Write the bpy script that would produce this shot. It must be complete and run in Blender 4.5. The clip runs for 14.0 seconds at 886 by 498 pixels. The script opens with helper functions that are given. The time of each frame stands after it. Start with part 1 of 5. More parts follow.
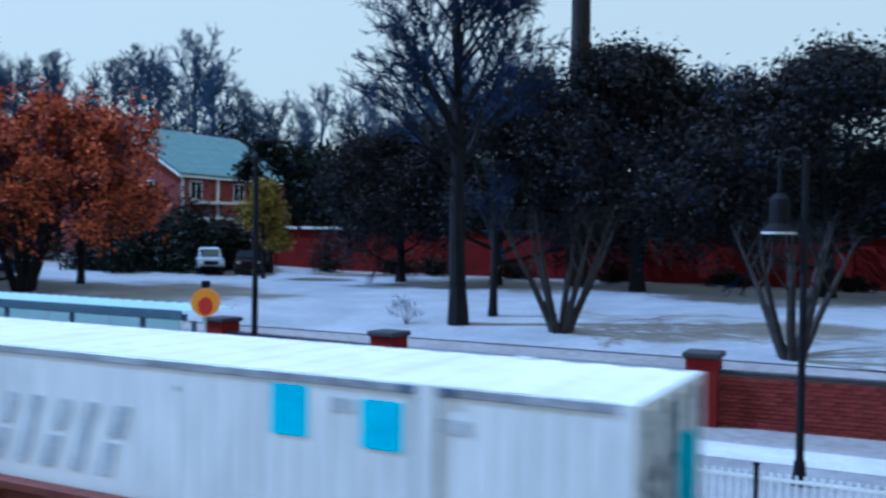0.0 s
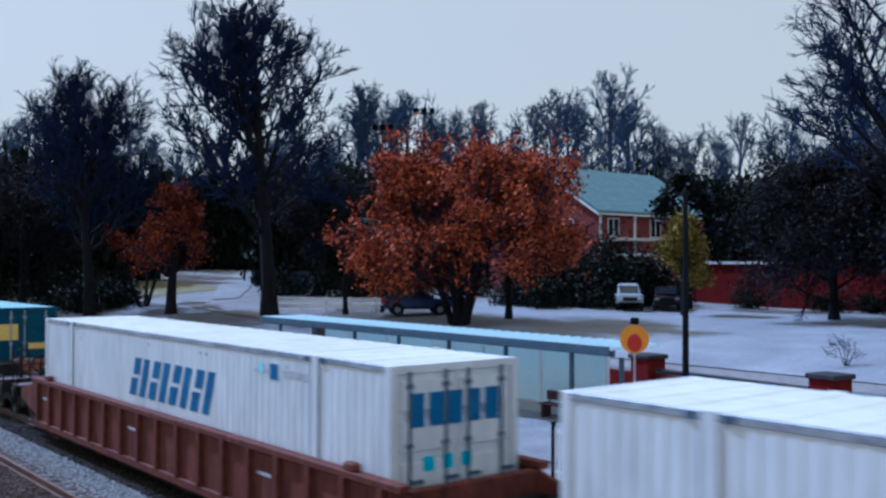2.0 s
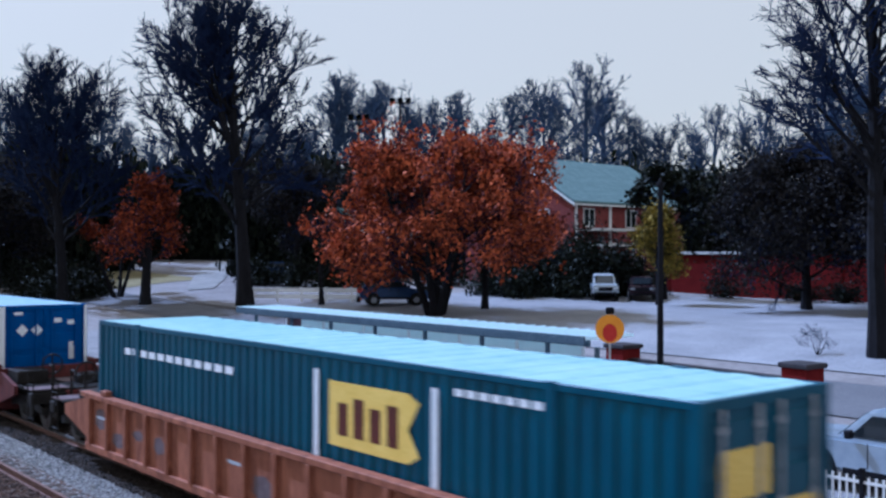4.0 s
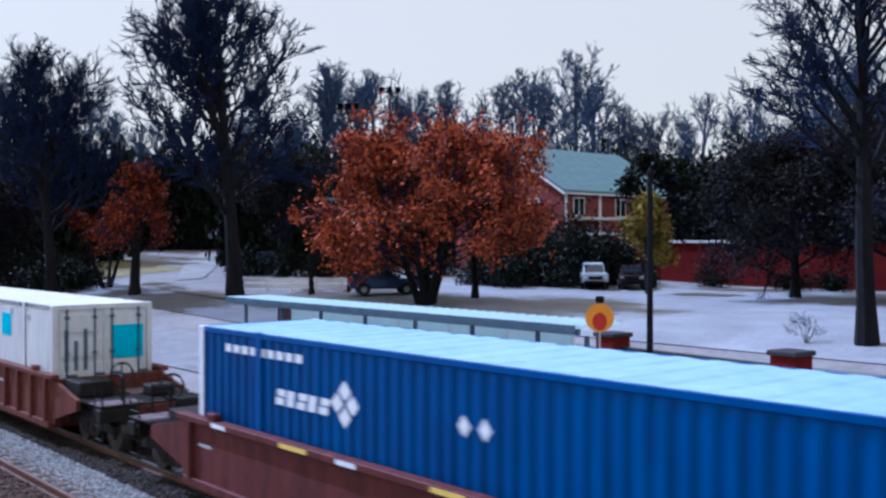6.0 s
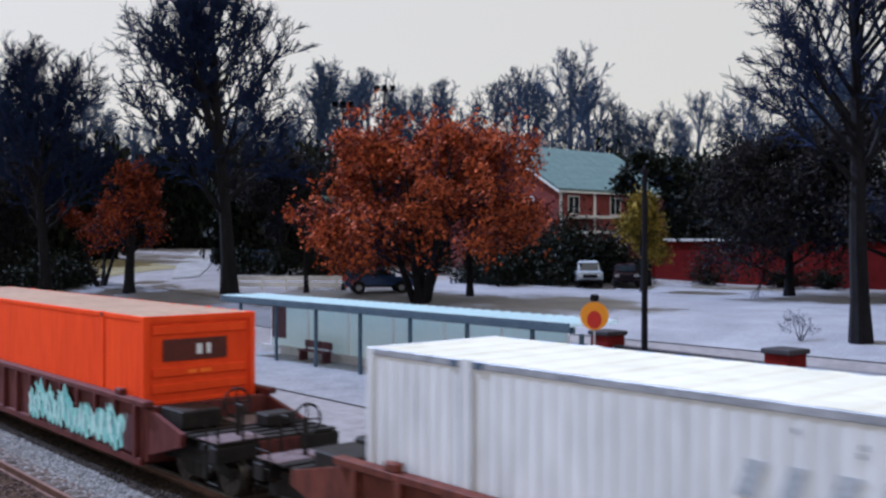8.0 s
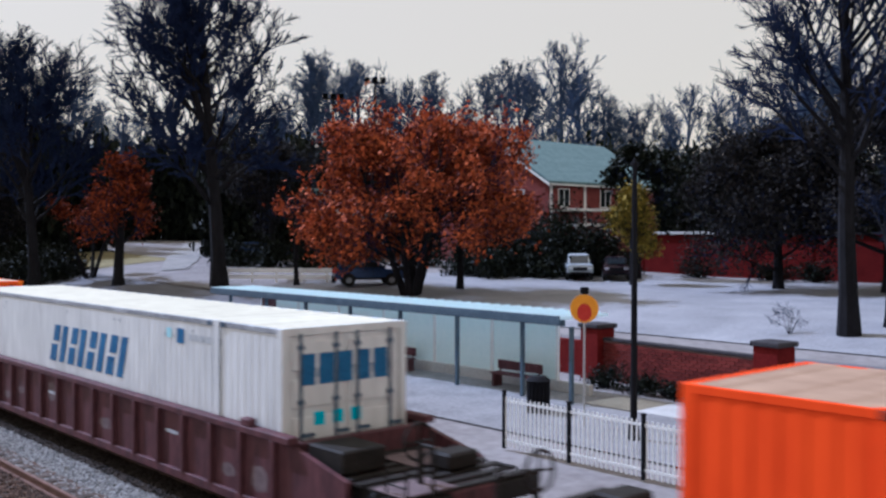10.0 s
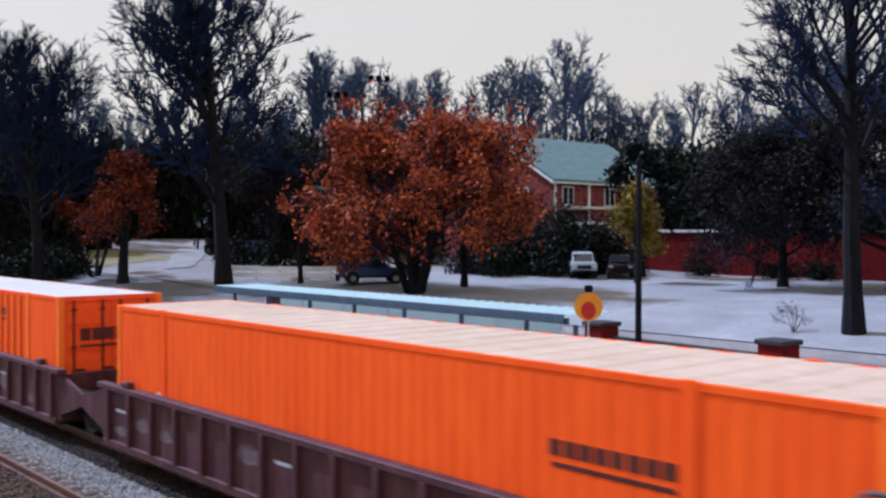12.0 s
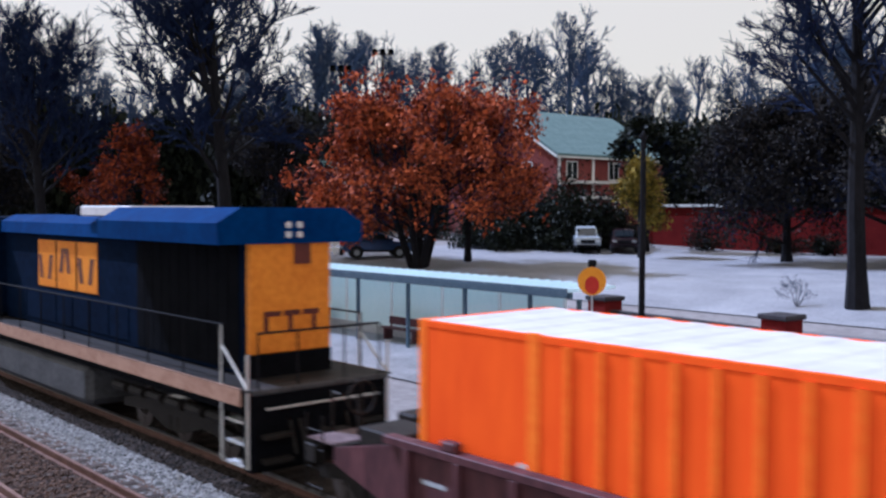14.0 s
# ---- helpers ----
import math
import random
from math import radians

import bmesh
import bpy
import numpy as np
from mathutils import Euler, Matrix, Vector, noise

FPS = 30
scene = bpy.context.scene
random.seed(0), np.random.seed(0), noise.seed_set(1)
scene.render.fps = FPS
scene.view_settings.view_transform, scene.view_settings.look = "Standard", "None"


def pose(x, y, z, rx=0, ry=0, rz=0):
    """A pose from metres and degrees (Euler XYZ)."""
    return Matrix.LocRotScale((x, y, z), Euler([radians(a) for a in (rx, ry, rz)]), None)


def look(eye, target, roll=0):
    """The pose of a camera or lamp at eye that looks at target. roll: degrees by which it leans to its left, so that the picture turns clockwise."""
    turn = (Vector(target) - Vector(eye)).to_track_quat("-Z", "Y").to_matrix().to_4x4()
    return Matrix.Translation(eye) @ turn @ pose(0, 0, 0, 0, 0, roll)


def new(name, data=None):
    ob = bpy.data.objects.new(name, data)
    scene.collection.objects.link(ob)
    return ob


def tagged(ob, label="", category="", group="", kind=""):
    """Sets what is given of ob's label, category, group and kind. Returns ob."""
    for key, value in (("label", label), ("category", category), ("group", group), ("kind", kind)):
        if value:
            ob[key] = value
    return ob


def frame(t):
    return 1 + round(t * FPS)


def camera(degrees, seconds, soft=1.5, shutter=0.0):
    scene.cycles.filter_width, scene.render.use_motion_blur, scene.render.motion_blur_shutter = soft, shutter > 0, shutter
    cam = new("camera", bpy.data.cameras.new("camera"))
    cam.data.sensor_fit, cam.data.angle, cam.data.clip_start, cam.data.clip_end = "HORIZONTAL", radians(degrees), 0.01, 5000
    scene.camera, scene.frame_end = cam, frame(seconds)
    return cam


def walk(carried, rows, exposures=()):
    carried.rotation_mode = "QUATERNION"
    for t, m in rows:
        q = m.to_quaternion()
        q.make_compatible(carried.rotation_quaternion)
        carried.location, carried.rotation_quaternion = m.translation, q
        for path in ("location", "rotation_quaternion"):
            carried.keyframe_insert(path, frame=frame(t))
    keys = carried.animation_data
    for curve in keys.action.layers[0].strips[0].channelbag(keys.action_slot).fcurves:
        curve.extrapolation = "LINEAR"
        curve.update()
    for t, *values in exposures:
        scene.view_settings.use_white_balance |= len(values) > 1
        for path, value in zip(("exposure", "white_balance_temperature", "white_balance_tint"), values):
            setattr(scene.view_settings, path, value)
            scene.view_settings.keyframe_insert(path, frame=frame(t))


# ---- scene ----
# ---------------------------------------------------------------- camera and its walk
EYE = (0.0, -9.9, 5.0)
cam = camera(48.6, 14.0, soft=2.6, shutter=0.3)
# seconds, degrees of the view from the line of the track, pitch, roll
PAN = [
    (0.0, 62.7, -0.95, 0.9), (0.2, 59.85, -0.67, 0.5), (0.4, 56.5, -0.2, 0.1), (0.6, 52.9, 0.2, -0.2), (1.0, 45.94, 0.7, -0.3), (1.4, 39.5, 1.2, -0.1), (1.5, 39.0, 1.25, 0.0),
    (2.0, 38.92, 0.93, 0.17), (2.5, 39.45, 0.51, 0.18), (3.0, 40.02, 0.56, 0.12), (3.2, 40.2, 0.6, 0.1), (4.2, 40.3, 0.3, 0.15),
    (5.3, 40.4, -0.08, 0.2), (5.5, 40.59, -0.16, 0.18), (6.0, 40.89, -0.26, 0.0), (6.5, 40.91, -0.33, -0.04), (7.0, 41.1, -0.13, 0.0),
    (7.5, 41.28, -0.29, -0.1), (8.0, 41.19, -0.36, 0.0), (9.2, 41.5, -0.6, 0.0), (10.5, 41.88, -0.82, 0.07), (11.0, 41.93, -0.75, -0.05),
    (11.5, 41.88, -0.75, 0.0), (12.0, 41.52, -0.9, 0.08), (12.5, 41.3, -1.68, 0.0), (13.0, 41.71, -2.3, 0.1), (13.5, 41.94, -2.41, 0.0),
    (14.0, 41.31, -2.4, 0.15)]


def view(t, yaw, pitch, roll):
    side = 0.5 * max(0.0, 1.0 - t / 0.5) ** 1.5   # a sway to the right as the pan sets in
    return pose(EYE[0] + side, EYE[1], EYE[2], 90.0 + pitch, 0, 90.0 - yaw) @ pose(0, 0, 0, 0, 0, roll)


walk(cam, [(t, view(t, y, p, r)) for t, y, p, r in PAN],
     exposures=[(0.0, -0.05, 3700, 6), (1.0, -0.26, 3800, 8), (1.5, -0.27, 3890, 11), (3.0, -0.2, 4110, 15), (5.3, 0.04, 4150, 19), (7.0, 0.1, 4440, 19), (8.0, -0.02, 4600, 18), (11.5, 0.0, 4650, 19), (14.0, 0.12, 4580, 20)])

# ---------------------------------------------------------------- sky and sun
SUN = Vector((-0.63, -0.20, 0.75)).normalized()
world = bpy.data.worlds.new("sky")
scene.world = world
world.use_nodes = True
wn = world.node_tree.nodes
wl = world.node_tree.links
sky = wn.new("ShaderNodeTexSky")
sky.sky_type = "NISHITA"
sky.sun_disc = False
sky.sun_elevation = math.asin(SUN.z)
sky.sun_rotation = math.atan2(SUN.x, SUN.y)
sky.dust_density = 4.0
sky.air_density = 1.0
veil = wn.new("ShaderNodeMix")
veil.data_type = "RGBA"
veil.inputs[0].default_value = 0.82
wl.new(sky.outputs[0], veil.inputs[6])
veil.inputs[7].default_value = (8.75, 6.75, 3.7, 1)
wl.new(veil.outputs[2], wn["Background"].inputs[0])
wn["Background"].inputs[1].default_value = 0.112
lamp = bpy.data.lights.new("sun", "SUN")
lamp.energy = 4.0
lamp.angle = radians(0.6)
lamp.color = (1.0, 0.97, 0.94)
sun = new("sun", lamp)
sun.matrix_world = look((0, 0, 60), Vector((0, 0, 60)) - SUN)


# ---------------------------------------------------------------- materials
def mat(name, dark, light, size=1.0, rough=0.6, metal=0.0, bump=0.0, fine=8.0, random_tint=0.0, streak=None, spec=None):
    """Two tones mixed by a coarse and a fine noise, with fine relief."""
    m = bpy.data.materials.new(name)
    m.use_nodes = True
    n, l = m.node_tree.nodes, m.node_tree.links
    b = n["Principled BSDF"]
    b.inputs["Roughness"].default_value = rough
    b.inputs["Metallic"].default_value = metal
    b.inputs["Specular IOR Level"].default_value = spec if spec is not None else (0.5 if rough < 0.36 or metal else 0.2)
    co = n.new("ShaderNodeTexCoord")
    mp = n.new("ShaderNodeMapping")
    if streak:
        mp.inputs["Scale"].default_value = streak
    l.new(co.outputs["Object"], mp.inputs["Vector"])
    a = n.new("ShaderNodeTexNoise")
    a.inputs["Scale"].default_value = 1.0 / size
    a.inputs["Detail"].default_value = 5
    a.inputs["Roughness"].default_value = 0.65
    l.new(mp.outputs[0], a.inputs["Vector"])
    f = n.new("ShaderNodeTexNoise")
    f.inputs["Scale"].default_value = fine / size
    f.inputs["Detail"].default_value = 3
    l.new(mp.outputs[0], f.inputs["Vector"])
    ad = n.new("ShaderNodeMath")
    ad.operation = "MULTIPLY_ADD"
    ad.inputs[1].default_value = 0.45
    l.new(f.outputs["Fac"], ad.inputs[0])
    sc = n.new("ShaderNodeMath")
    sc.operation = "MULTIPLY"
    sc.inputs[1].default_value = 0.6
    l.new(a.outputs["Fac"], sc.inputs[0])
    l.new(sc.outputs[0], ad.inputs[2])
    last = ad
    if random_tint:
        oi = n.new("ShaderNodeObjectInfo") if random_tint > 0 else n.new("ShaderNodeNewGeometry")
        ra = n.new("ShaderNodeMath")
        ra.operation = "MULTIPLY_ADD"
        ra.inputs[1].default_value = abs(random_tint)
        l.new(oi.outputs["Random"] if random_tint > 0 else oi.outputs["Random Per Island"], ra.inputs[0])
        l.new(ad.outputs[0], ra.inputs[2])
        sb = n.new("ShaderNodeMath")
        sb.operation = "SUBTRACT"
        sb.inputs[1].default_value = abs(random_tint) / 2
        l.new(ra.outputs[0], sb.inputs[0])
        last = sb
    mr = n.new("ShaderNodeMapRange")
    mr.inputs["From Min"].default_value = 0.36
    mr.inputs["From Max"].default_value = 0.68
    l.new(last.outputs[0], mr.inputs["Value"])
    mx = n.new("ShaderNodeMix")
    mx.data_type = "RGBA"
    mx.inputs[6].default_value = (*dark, 1)
    mx.inputs[7].default_value = (*light, 1)
    l.new(mr.outputs["Result"], mx.inputs[0])
    l.new(mx.outputs[2], b.inputs["Base Color"])
    if bump:
        bp = n.new("ShaderNodeBump")
        bp.inputs["Strength"].default_value = min(1.0, bump)
        bp.inputs["Distance"].default_value = 0.02 * size
        l.new(f.outputs["Fac"], bp.inputs["Height"])
        l.new(bp.outputs[0], b.inputs["Normal"])
    return m


def frosted(m, through_share):
    """Lets blurred daylight through a pale panel."""
    b = m.node_tree.nodes["Principled BSDF"]
    b.inputs["Transmission Weight"].default_value = through_share
    b.inputs["IOR"].default_value = 1.1
    return m


def milky(m, tint, share):
    """Lets diffused daylight through a white plastic sheet."""
    n, l = m.node_tree.nodes, m.node_tree.links
    t = n.new("ShaderNodeBsdfTranslucent")
    t.inputs["Color"].default_value = (*tint, 1)
    x = n.new("ShaderNodeMixShader")
    x.inputs[0].default_value = share
    l.new(n["Principled BSDF"].outputs[0], x.inputs[1])
    l.new(t.outputs[0], x.inputs[2])
    l.new(x.outputs[0], n["Material Output"].inputs["Surface"])
    return m


def glass(name, tint, rough=0.05):
    m = bpy.data.materials.new(name)
    m.use_nodes = True
    b = m.node_tree.nodes["Principled BSDF"]
    b.inputs["Base Color"].default_value = (*tint, 1)
    b.inputs["Roughness"].default_value = rough
    b.inputs["Specular IOR Level"].default_value = 0.8
    return m


M = dict(
    ground=mat("pale_dusty_ground", (0.17, 0.152, 0.15), (0.29, 0.27, 0.265), 5.0, 0.9, 0, 0.3, 14),
    lot=mat("sunlit_asphalt", (0.19, 0.19, 0.205), (0.34, 0.338, 0.36), 3.5, 0.85, 0, 0.2, 30),
    road=mat("worn_asphalt", (0.10, 0.10, 0.112), (0.17, 0.168, 0.18), 3.0, 0.85, 0, 0.2, 40),
    grass=mat("dormant_grass", (0.13, 0.11, 0.045), (0.27, 0.23, 0.12), 2.5, 0.95, 0, 0.5, 20),
    ballast=mat("pale_grey_ballast", (0.10, 0.098, 0.098), (0.32, 0.312, 0.305), 0.12, 0.9, 0, 1.0, 4, -0.5),
    # the train's shadow strip is put into this bed colour, with oil stain
    oily_shade_ballast=mat("oil_and_shade_ballast", (0.010, 0.008, 0.007), (0.055, 0.042, 0.034), 0.15, 0.9, 0, 1.0, 4, -0.4),
    drive=mat("pale_driveway_concrete", (0.19, 0.182, 0.175), (0.33, 0.315, 0.30), 1.6, 0.85, 0, 0.2, 12),
    sidewalk=mat("bright_worn_concrete", (0.36, 0.35, 0.34), (0.54, 0.53, 0.52), 1.2, 0.85, 0, 0.2, 12),
    rusty_ballast=mat("rusty_ballast", (0.028, 0.018, 0.014), (0.115, 0.072, 0.052), 0.15, 0.95, 0, 1.0, 4, -0.4),
    rail=mat("rusty_rail", (0.10, 0.05, 0.035), (0.20, 0.11, 0.08), 0.3, 0.55, 0.4, 0.2),
    railhead=mat("polished_railhead", (0.35, 0.34, 0.34), (0.55, 0.54, 0.53), 0.3, 0.3, 0.9),
    tie=mat("weathered_timber", (0.04, 0.03, 0.026), (0.11, 0.085, 0.07), 0.4, 0.9, 0, 0.5, 6, 0.3, (1, 6, 6)),
    white=mat("white_container_paint", (0.51, 0.515, 0.515), (0.71, 0.715, 0.71), 1.6, 0.6, 0, 0.05, 5, 0, (1.6, 1, 0.35)),
    # cream of direct sun is put into the white roof colour
    white_roof=mat("sun_cream_white_roof", (0.60, 0.572, 0.455), (0.76, 0.732, 0.595), 2.0, 0.45, 0, 0.1, 6),
    grey_seal=mat("grey_rail_paint", (0.16, 0.17, 0.19), (0.42, 0.43, 0.46), 0.5, 0.5, 0.2),
    orange=mat("orange_container_paint", (0.82, 0.085, 0.0004), (0.97, 0.125, 0.0005), 1.6, 0.7, 0, 0.05, 5, 0, (1.6, 1, 0.35), 0.06),
    red_orange=mat("red_orange_container_paint", (0.70, 0.055, 0.002), (0.86, 0.082, 0.003), 1.6, 0.7, 0, 0.05, 5, 0, (1.6, 1, 0.35), 0.06),
    orange_pale=mat("sun_faded_orange_paint", (0.88, 0.15, 0.003), (0.96, 0.23, 0.010), 0.6, 0.6, spec=0.06),
    # roof tones of the orange and red containers, paler than their walls
    orange_roof=mat("pale_pink_roof_tone", (0.48, 0.345, 0.245), (0.63, 0.485, 0.365), 1.8, 0.5, 0, 0.1, 6),
    tan_roof=mat("tan_roof_tone", (0.30, 0.195, 0.13), (0.44, 0.30, 0.205), 1.8, 0.6, 0, 0.1, 6),
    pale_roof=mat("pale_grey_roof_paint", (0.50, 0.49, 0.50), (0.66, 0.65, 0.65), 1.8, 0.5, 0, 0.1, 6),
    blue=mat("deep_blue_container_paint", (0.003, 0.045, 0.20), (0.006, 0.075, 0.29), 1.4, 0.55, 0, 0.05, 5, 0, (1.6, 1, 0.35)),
    # blue and teal roofs are toned far paler than the sides
    blue_roof=mat("pale_blue_roof_tone", (0.25, 0.40, 0.51), (0.38, 0.54, 0.63), 1.6, 0.45, 0, 0.1, 6),
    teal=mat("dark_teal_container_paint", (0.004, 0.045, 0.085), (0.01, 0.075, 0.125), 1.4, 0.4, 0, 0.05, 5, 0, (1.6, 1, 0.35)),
    teal_roof=mat("pale_teal_roof_tone", (0.25, 0.44, 0.45), (0.40, 0.58, 0.58), 1.6, 0.45, 0, 0.1, 6),
    mark_blue=mat("blue_lettering_film", (0.012, 0.075, 0.19), (0.03, 0.15, 0.33), 0.5, 0.5),
    mark_slate=mat("slate_lettering_film", (0.045, 0.07, 0.11), (0.10, 0.14, 0.20), 0.5, 0.5),
    mark_grey=mat("faded_grey_lettering", (0.30, 0.33, 0.37), (0.50, 0.52, 0.55), 0.5, 0.6),
    cyan=mat("cyan_decal_film", (0.0, 0.40, 0.58), (0.02, 0.55, 0.72), 0.5, 0.4),
    cyan_pale=mat("pale_cyan_decal_film", (0.30, 0.62, 0.72), (0.45, 0.74, 0.82), 0.5, 0.4),
    spray_blue=mat("blue_spray_paint", (0.03, 0.07, 0.20), (0.09, 0.17, 0.38), 0.25, 0.6),
    # pale mauve tone of deck plates and side bay patches
    pale_mauve=mat("pale_mauve_grey", (0.08, 0.055, 0.06), (0.19, 0.145, 0.15), 0.2, 0.9),
    mark_white=mat("white_lettering_film", (0.70, 0.72, 0.75), (0.84, 0.85, 0.86), 0.4, 0.5),
    mark_dark=mat("dark_brown_lettering_film", (0.06, 0.018, 0.012), (0.12, 0.03, 0.02), 0.4, 0.5),
    yellow=mat("yellow_placard_film", (0.68, 0.46, 0.06), (0.84, 0.62, 0.14), 0.4, 0.5),
    rust_car=mat("rust_orange_car_paint", (0.030, 0.010, 0.009), (0.185, 0.052, 0.030), 0.5, 0.7, 0.0, 0.25, 6, 0, (3.0, 1, 0.3)),
    brown_car=mat("oxide_brown_car_paint", (0.045, 0.012, 0.013), (0.14, 0.036, 0.031), 0.7, 0.65, 0.0, 0.2, 6, 0, (2.6, 1, 0.35)),
    maroon_car=mat("dark_maroon_car_paint", (0.030, 0.012, 0.017), (0.125, 0.05, 0.056), 0.6, 0.6, 0.0, 0.2, 6, 0, (2.6, 1, 0.35)),
    tan_car=mat("tan_orange_car_paint", (0.11, 0.035, 0.020), (0.38, 0.15, 0.08), 0.7, 0.65, 0.0, 0.2, 6, 0, (2.6, 1, 0.35)),
    graffiti=mat("mint_spray_paint", (0.10, 0.42, 0.40), (0.50, 0.75, 0.68), 0.35, 0.5),
    truck=mat("oily_cast_steel", (0.008, 0.007, 0.007), (0.028, 0.024, 0.021), 0.4, 0.65, 0.0, 0.3, spec=0.15),
    wheel=mat("dull_wheel_steel", (0.05, 0.04, 0.035), (0.14, 0.12, 0.11), 0.3, 0.45, 0.7),
    # hood blue is toned well below the roof blue
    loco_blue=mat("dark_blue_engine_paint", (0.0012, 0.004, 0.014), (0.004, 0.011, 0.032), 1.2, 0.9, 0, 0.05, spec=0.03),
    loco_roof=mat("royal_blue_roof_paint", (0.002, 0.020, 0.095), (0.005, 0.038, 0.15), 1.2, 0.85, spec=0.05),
    loco_yellow=mat("engine_yellow_paint", (0.56, 0.17, 0.004), (0.74, 0.27, 0.010), 1.0, 0.6, spec=0.1),
    # shade below the radiator wing is put into this grimy black
    loco_dark=mat("grimy_shaded_black", (0.002, 0.0024, 0.0035), (0.007, 0.0075, 0.010), 0.5, 0.9, 0.0, 0.3, spec=0.03),
    tank_grey=mat("grey_fuel_tank_paint", (0.035, 0.035, 0.038), (0.085, 0.085, 0.09), 0.8, 0.6),
    sill_tan=mat("dusty_sill_paint", (0.26, 0.14, 0.09), (0.42, 0.26, 0.18), 0.8, 0.6),
    steel_pale=mat("pale_grab_rail_paint", (0.50, 0.50, 0.50), (0.68, 0.68, 0.67), 0.5, 0.45, 0.2),
    black=mat("black_powder_coat", (0.006, 0.006, 0.008), (0.014, 0.014, 0.018), 0.5, 0.8, 0.0, spec=0.1),
    fascia=mat("slate_blue_fascia", (0.05, 0.08, 0.115), (0.10, 0.14, 0.185), 0.8, 0.5),
    # roof sheet made translucent, added to brighten the panels beneath
    daylight_roof=milky(mat("milky_roof_sheet", (0.66, 0.74, 0.76), (0.80, 0.86, 0.87), 2.0, 0.35), (0.86, 0.96, 0.97), 0.58),
    panel=milky(mat("milky_shelter_panel", (0.74, 0.86, 0.87), (0.86, 0.95, 0.95), 1.2, 0.5), (0.88, 0.97, 0.97), 0.4),
    lens_clear=frosted(mat("clear_lamp_lens", (0.72, 0.78, 0.80), (0.84, 0.88, 0.90), 1.2, 0.3), 0.6),
    brick=mat("red_brick", (0.085, 0.013, 0.011), (0.17, 0.030, 0.024), 0.5, 0.85, 0, 0.2, 6, 0.35),
    brick_far=mat("far_red_brick", (0.085, 0.008, 0.008), (0.15, 0.016, 0.014), 1.5, 0.9, 0, 0.2, 14, spec=0.05),
    mortar=mat("grey_mortar", (0.15, 0.11, 0.10), (0.22, 0.17, 0.155), 0.3, 0.9),
    cap=mat("dark_coping_stone", (0.022, 0.02, 0.024), (0.055, 0.05, 0.056), 0.5, 0.8),
    concrete=mat("pale_concrete", (0.155, 0.15, 0.158), (0.29, 0.283, 0.292), 1.5, 0.85, 0, 0.2, 10),
    shingle=mat("grey_green_shingle", (0.10, 0.16, 0.17), (0.17, 0.245, 0.255), 0.8, 0.8, 0, 0.4, 6, 0, (1, 1, 3)),
    trim=mat("white_painted_trim", (0.68, 0.68, 0.67), (0.82, 0.82, 0.80), 0.8, 0.5),
    pane=glass("dark_window_glass", (0.02, 0.025, 0.03)),
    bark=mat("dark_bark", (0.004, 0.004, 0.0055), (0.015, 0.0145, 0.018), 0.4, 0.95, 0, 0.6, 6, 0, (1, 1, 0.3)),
    # blue glare of the sky around thin twigs is put into their colour
    twig=mat("dark_twig_blue_glare", (0.007, 0.012, 0.033), (0.021, 0.031, 0.076), 0.8, 0.95, spec=0.1),
    # distance haze painted into the paler, bluer colour of the skyline trees
    far_twig=mat("haze_painted_twig_bark", (0.030, 0.048, 0.095), (0.075, 0.108, 0.185), 0.8, 0.95, spec=0.1),
    pale_bark=mat("pale_myrtle_bark", (0.014, 0.013, 0.014), (0.05, 0.045, 0.045), 0.4, 0.9, 0, 0.4, 6, 0, (1, 1, 0.3)),
    red_leaf=mat("russet_leaf", (0.085, 0.014, 0.007), (0.50, 0.115, 0.028), 1.3, 0.75, 0, 0, 6, -0.6),
    orange_leaf=mat("orange_leaf", (0.06, 0.010, 0.004), (0.30, 0.058, 0.012), 1.1, 0.8, 0, 0, 6, -0.5),
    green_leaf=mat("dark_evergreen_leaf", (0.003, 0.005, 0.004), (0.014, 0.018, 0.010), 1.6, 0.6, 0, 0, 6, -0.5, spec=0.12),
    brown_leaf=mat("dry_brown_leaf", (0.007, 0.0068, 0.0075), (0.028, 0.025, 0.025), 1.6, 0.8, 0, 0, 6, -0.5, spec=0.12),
    yellow_leaf=mat("yellow_green_leaf", (0.06, 0.055, 0.006), (0.30, 0.22, 0.022), 1.0, 0.7, 0, 0, 6, -0.5),
    pole_wood=mat("creosoted_pole_wood", (0.012, 0.011, 0.012), (0.035, 0.03, 0.03), 0.5, 0.9, 0, 0.5, 6, 0, (1, 1, 0.2)),
    sign_yellow=mat("retroreflective_yellow", (0.80, 0.30, 0.006), (0.88, 0.37, 0.012), 0.5, 0.4),
    sign_red=mat("red_sign_film", (0.48, 0.03, 0.02), (0.58, 0.05, 0.03), 0.5, 0.4),
    car_silver=mat("silver_car_paint", (0.34, 0.40, 0.49), (0.44, 0.51, 0.60), 2.0, 0.25, 0.3),
    car_white=mat("white_car_paint", (0.38, 0.43, 0.50), (0.50, 0.55, 0.61), 2.0, 0.25, 0.1),
    car_plum=mat("dark_plum_car_paint", (0.018, 0.006, 0.012), (0.03, 0.010, 0.018), 2.0, 0.2, 0.3),
    car_mid=mat("mid_blue_car_paint", (0.02, 0.045, 0.13), (0.035, 0.07, 0.18), 2.0, 0.25, 0.3),
    rubber=mat("tyre_rubber", (0.012, 0.012, 0.012), (0.026, 0.026, 0.026), 0.3, 0.85),
    galvanised=mat("galvanised_steel", (0.42, 0.42, 0.41), (0.56, 0.56, 0.55), 0.4, 0.4, 0.5),
